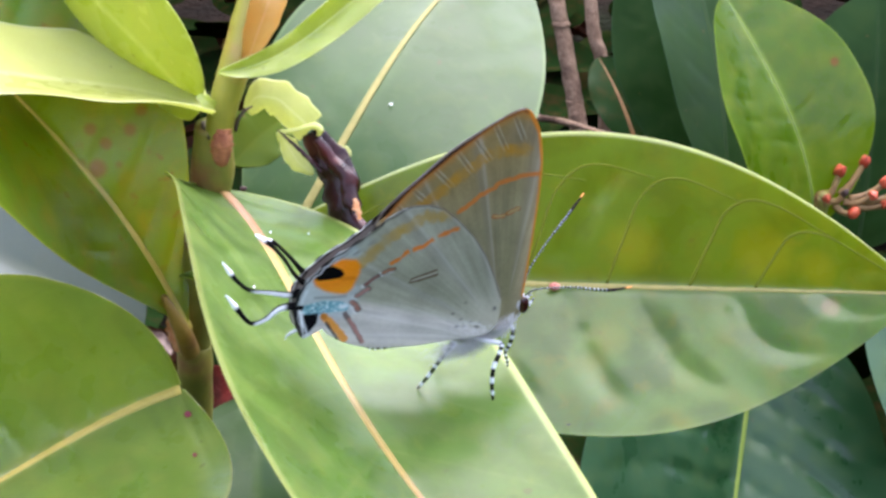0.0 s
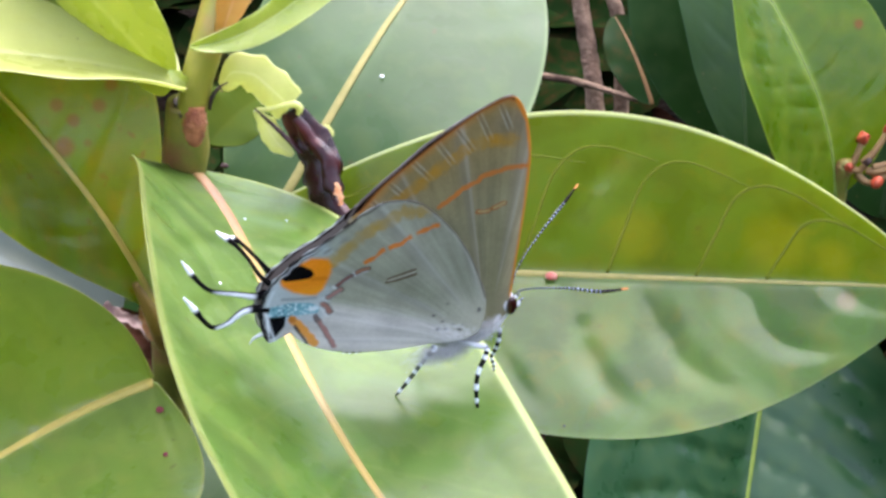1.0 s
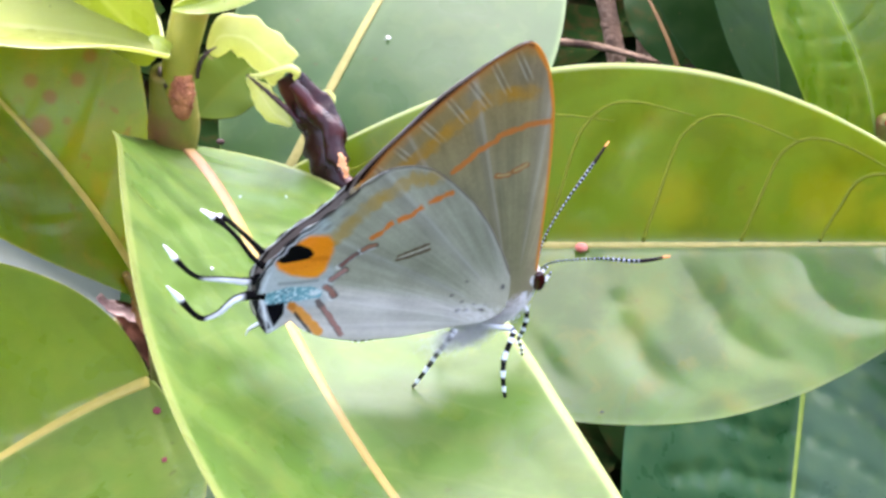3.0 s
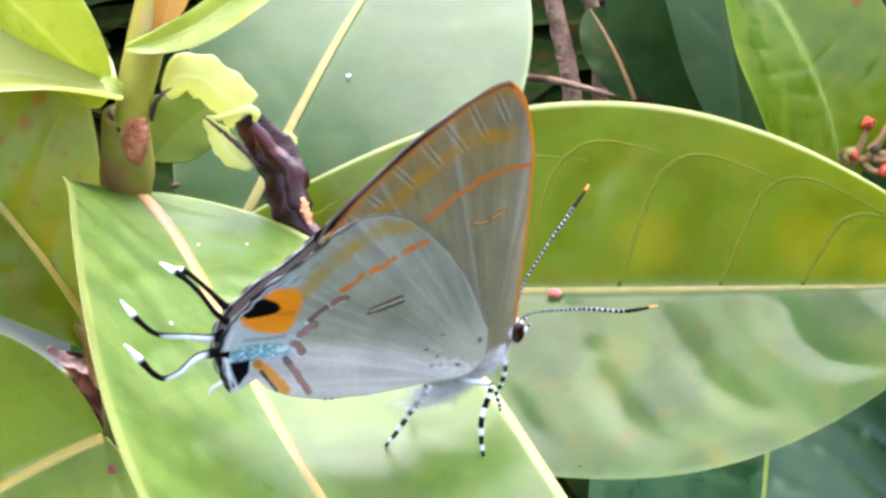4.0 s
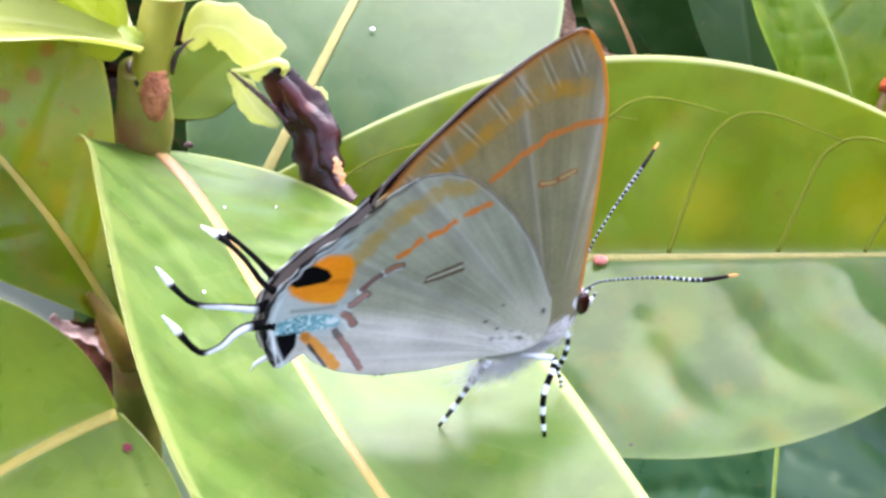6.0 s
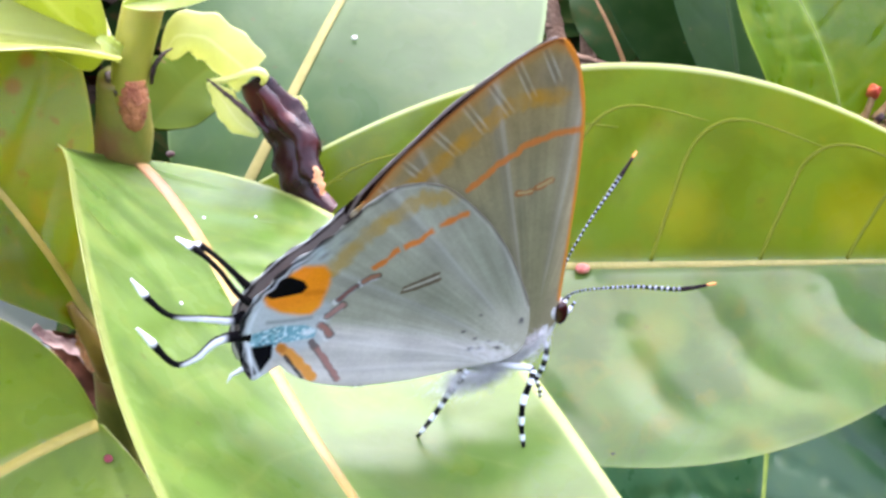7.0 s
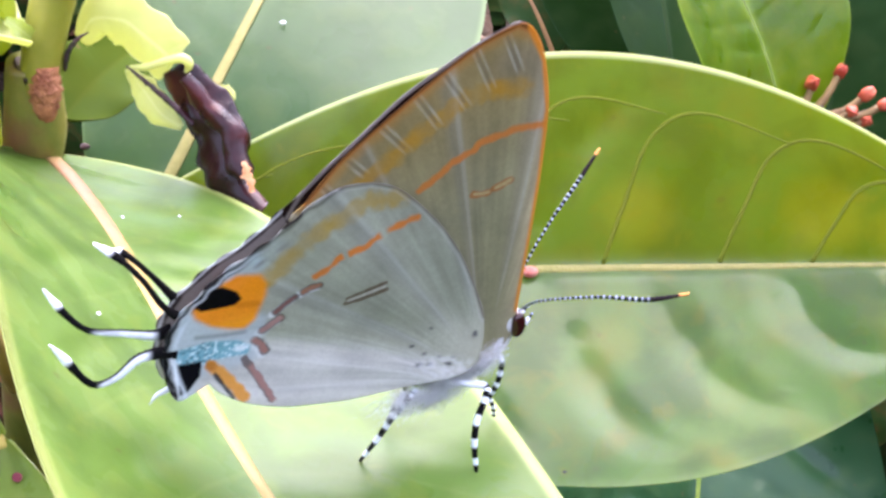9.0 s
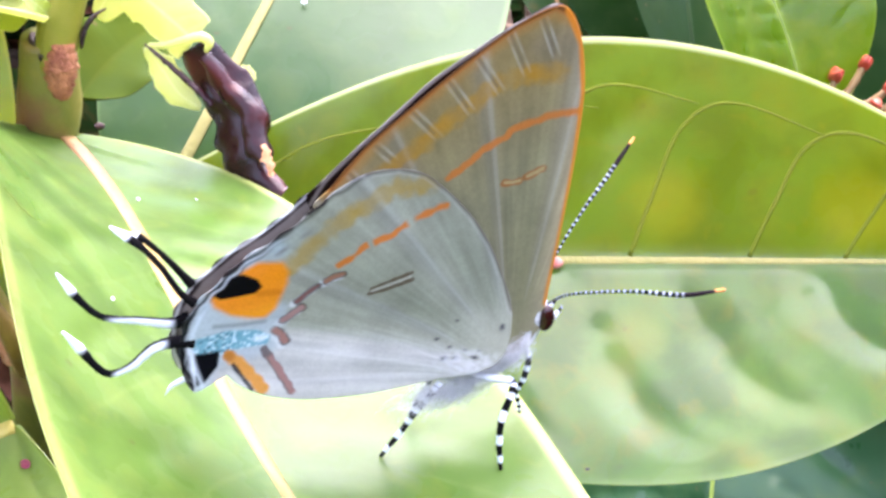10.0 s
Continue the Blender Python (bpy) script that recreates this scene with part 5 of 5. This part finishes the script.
def tail(parent, points, radii, paint, label):
    """A narrow ribbon that tapers towards a slightly clubbed, frayed tip."""
    n, sides = 110, 12
    v, f, along = tube(np.asarray(points, float) + LIFT, radii, n, sides, 0.6, up=(0.3, -1, 0.2), rough=0.05, seed=len(points))
    turn = np.r_[np.tile(np.arange(sides) / sides * 2 * math.pi, n), 0.0, 0.0]
    return mesh_part("tail", v, f, BANDED, parent, label, paint=paint(along, turn))


SLIM = [0.22, 0.15, 0.13, 0.12, 0.13, 0.19, 0.05]
TWISTED = [0.31, 0.28, 0.24, 0.20, 0.16, 0.15, 0.15, 0.20, 0.05]
tail(far_hind, [(-14.06, 0.45, 6.31), (-14.92, 0.65, 7.49), (-15.74, 1.07, 8.35), (-16.25, 1.6, 8.47)], SLIM, slim_tail_paint, "thin black tail with white tip")
tail(near_hind, [(-14.2, -0.34, 6.0), (-14.82, -0.3, 6.69), (-15.53, 0.03, 7.9), (-16.31, 0.53, 8.77), (-17.16, 1.2, 9.26)], SLIM, slim_tail_paint, "thin black tail with white tip")
tail(far_hind, [(-14.2, 0.45, 4.75), (-14.87, 0.35, 4.64), (-16.11, 0.77, 4.73), (-17.49, 1.2, 4.91), (-18.27, 1.75, 5.52), (-19.03, 2.3, 6.61)], TWISTED, tail_paint, "twisted black and white tail")
tail(near_hind, [(-14.2, -0.34, 4.1), (-15.08, -0.3, 4.21), (-15.93, -0.37, 4.13), (-16.77, -0.43, 3.52), (-17.61, -0.5, 3.38), (-18.16, -0.54, 3.82), (-18.82, -0.59, 4.91), (-19.55, -0.63, 6.07)], TWISTED, tail_paint, "twisted black and white tail")
thread("fringe", near_hind, [(-14.2, -0.34, 2.3), (-14.75, -0.32, 2.1), (-15.12, -0.3, 1.9), (-15.36, -0.3, 1.5)], [0.16, 0.12, 0.09, 0.02], lambda a: np.tile((0.62, 0.64, 0.64), (len(a), 1)), "white fringe tuft", 24)


def build_body():
    v, f, _ = tube(np.array([(1.7, 0.2, 1.3), (1.0, 0.15, 0.5), (0.0, 0.1, -0.35), (-1.3, 0.1, -0.75), (-3.0, 0.1, -0.35)]) + LIFT, [0.34, 0.5, 0.58, 0.58, 0.4], 36, 20, 1.7, rough=0.01)
    mesh_part("thorax", v, f, FUR, butterfly, "thorax covered in whitish fur")
    v, f, _ = tube(np.array([(-2.4, 0.1, 0.0), (-5, 0.1, 0.9), (-8, 0.1, 1.7), (-10.5, 0.1, 2.4)]) + LIFT, [0.7, 0.42, 0.36, 0.15], 40, 16)
    mesh_part("abdomen", v, f, FUR, butterfly, "pale abdomen between the wings")
    v, f = ball(np.array((1.75, 0.3, 1.35)) + LIFT, (0.62, 0.62, 0.8))
    mesh_part("head", v, f, FUR, butterfly, "small white-haired head")
    for y, s in ((-0.2, -1), (0.85, 1)):
        v, f = ball(np.array((1.98, y, 1.36)) + LIFT, (0.40, 0.30, 0.68), 24, 16)
        mesh_part("eye", v, f, EYE, butterfly, "glossy dark maroon eye")
        thread("palp", butterfly, [(1.9, y * 0.6, 0.9), (2.4, y * 0.6, 1.3), (2.75, y * 0.5, 1.75)], [0.14, 0.13, 0.04], lambda a: banded(a, 2), "", 24)
    rng = np.random.default_rng(3)
    vs, fs = [], []
    for i in range(5200):
        a = rng.uniform(0, 1)
        c = np.array((1.3 - 4.6 * a, 0.1, 0.9 - 1.9 * min(a * 1.6, 1) + 0.6 * max(a - 0.6, 0)))
        if i % 2:
            # hairs round the body
            d = unit(np.array((rng.normal(0, 0.35) - 0.3, rng.choice((-1, 1)) * abs(rng.normal(0.7, 0.4)), rng.normal(-0.5, 0.5))))
            b = c + d * (np.array((0.9, 0.55, 0.9)) if a > 0.15 else 0.5)
            e = b + (d + np.array((-0.5, 0, -0.4))) * rng.uniform(0.15, 0.45)
        else:
            # longer hairs that lie over the root of the near wings
            b = c + np.array((-abs(rng.normal(0.5, 0.8)), -0.75 - 0.5 * rng.uniform(), rng.uniform(-0.8, 0.3)))
            e = b + np.array((rng.normal(-0.55, 0.3), rng.normal(-0.05, 0.08), rng.normal(-0.25, 0.25))) * rng.uniform(0.5, 1.3)
        s = unit(np.cross(e - b, (0, 0, 1.0) + rng.normal(0, 0.2, 3))) * 0.010
        k = 3 * i
        vs += [b - s, b + s, e]
        fs.append((k, k + 1, k + 2))
    mesh_part("fur", np.array(vs) + LIFT, fs, FUR, butterfly, "fine whitish hairs")


build_body()


def antenna_paint(along):
    a = 0.5 + 0.5 * np.sin(along * 34 * 2 * math.pi)
    c = blend(np.tile((0.0020, 0.0035, 0.0035), (len(along), 1)), (0.46, 0.50, 0.50), ramp(a, 0.76, 0.92))
    c = blend(c, (0.014, 0.008, 0.009), ramp(along, 0.78, 0.83))
    return blend(c, (0.74, 0.30, 0.09), ramp(along, 0.945, 0.965))


ANT = [0.06, 0.055, 0.055, 0.06, 0.09, 0.115, 0.06]
thread("antenna", butterfly, [(2.1, 0.6, 1.7), (2.91, 1.5, 3.08), (4.45, 2.4, 4.6), (6.19, 3.3, 5.93), (7.68, 4.06, 7.16)], ANT, antenna_paint, "black and white ringed antenna with orange tip", 220)
thread("antenna", butterfly, [(2.1, 0.1, 1.9), (2.42, -0.8, 3.0), (3.41, -1.8, 3.70), (4.7, -2.8, 4.18), (6.33, -3.8, 4.38), (7.75, -4.72, 5.03)], ANT, antenna_paint, "black and white ringed antenna with orange tip", 220)
LEG = [0.17, 0.15, 0.14, 0.14, 0.12, 0.08]


def leg_paint(bands, thigh=0.14):
    """Rings whose width varies, under a plain whitish thigh."""
    return lambda a: blend(banded(a, bands), (0.60, 0.62, 0.65), 1 - ramp(a, thigh, thigh + 0.05))


thread("leg", butterfly, [(-1.8, -0.7, -0.45), (-0.75, -1.2, -0.62), (-0.05, -1.5, -0.72), (-0.21, -1.9, -1.04), (-0.80, -2.4, -1.95), (-0.97, -2.8, -3.07), (-0.92, -3.18, -4.28)], [0.16, 0.17, 0.19, 0.16, 0.15, 0.14, 0.09], leg_paint(8, 0.30), "black and white banded leg", 150, rough=0.02)
thread("leg", butterfly, [(0.9, 0.0, 0.2), (1.32, -0.3, -0.6), (1.12, -0.5, -1.65), (0.83, -0.5, -2.39), (1.0, -0.6, -2.95), (1.08, -0.65, -3.5)], [0.12, 0.13, 0.13, 0.11, 0.11, 0.08], leg_paint(8, 0.14), "black and white banded leg", 130, rough=0.02)
thread("leg", butterfly, [(-3.2, -0.8, -0.5), (-3.59, -0.9, -0.95), (-4.29, -0.9, -1.87), (-4.98, -0.9, -2.99), (-5.74, -0.9, -4.05)], LEG, leg_paint(7, 0.08), "black and white banded leg", 130, rough=0.02)
thread("leg", butterfly, [(-1.9, 0.9, -0.5), (-2.4, 1.0, -1.3), (-3.0, 1.0, -2.6), (-3.6, 1.0, -3.75)], LEG, leg_paint(7), "black and white banded leg", 130, rough=0.02)
thread("leg", butterfly, [(-4.0, 0.4, 0.0), (-6.4, 0.35, -0.75), (-7.7, 0.3, -0.85), (-8.56, 0.3, -0.80), (-9.06, 0.3, -0.68), (-9.56, 0.3, -0.42)], LEG, leg_paint(8), "black and white banded hind leg", 130, rough=0.02)
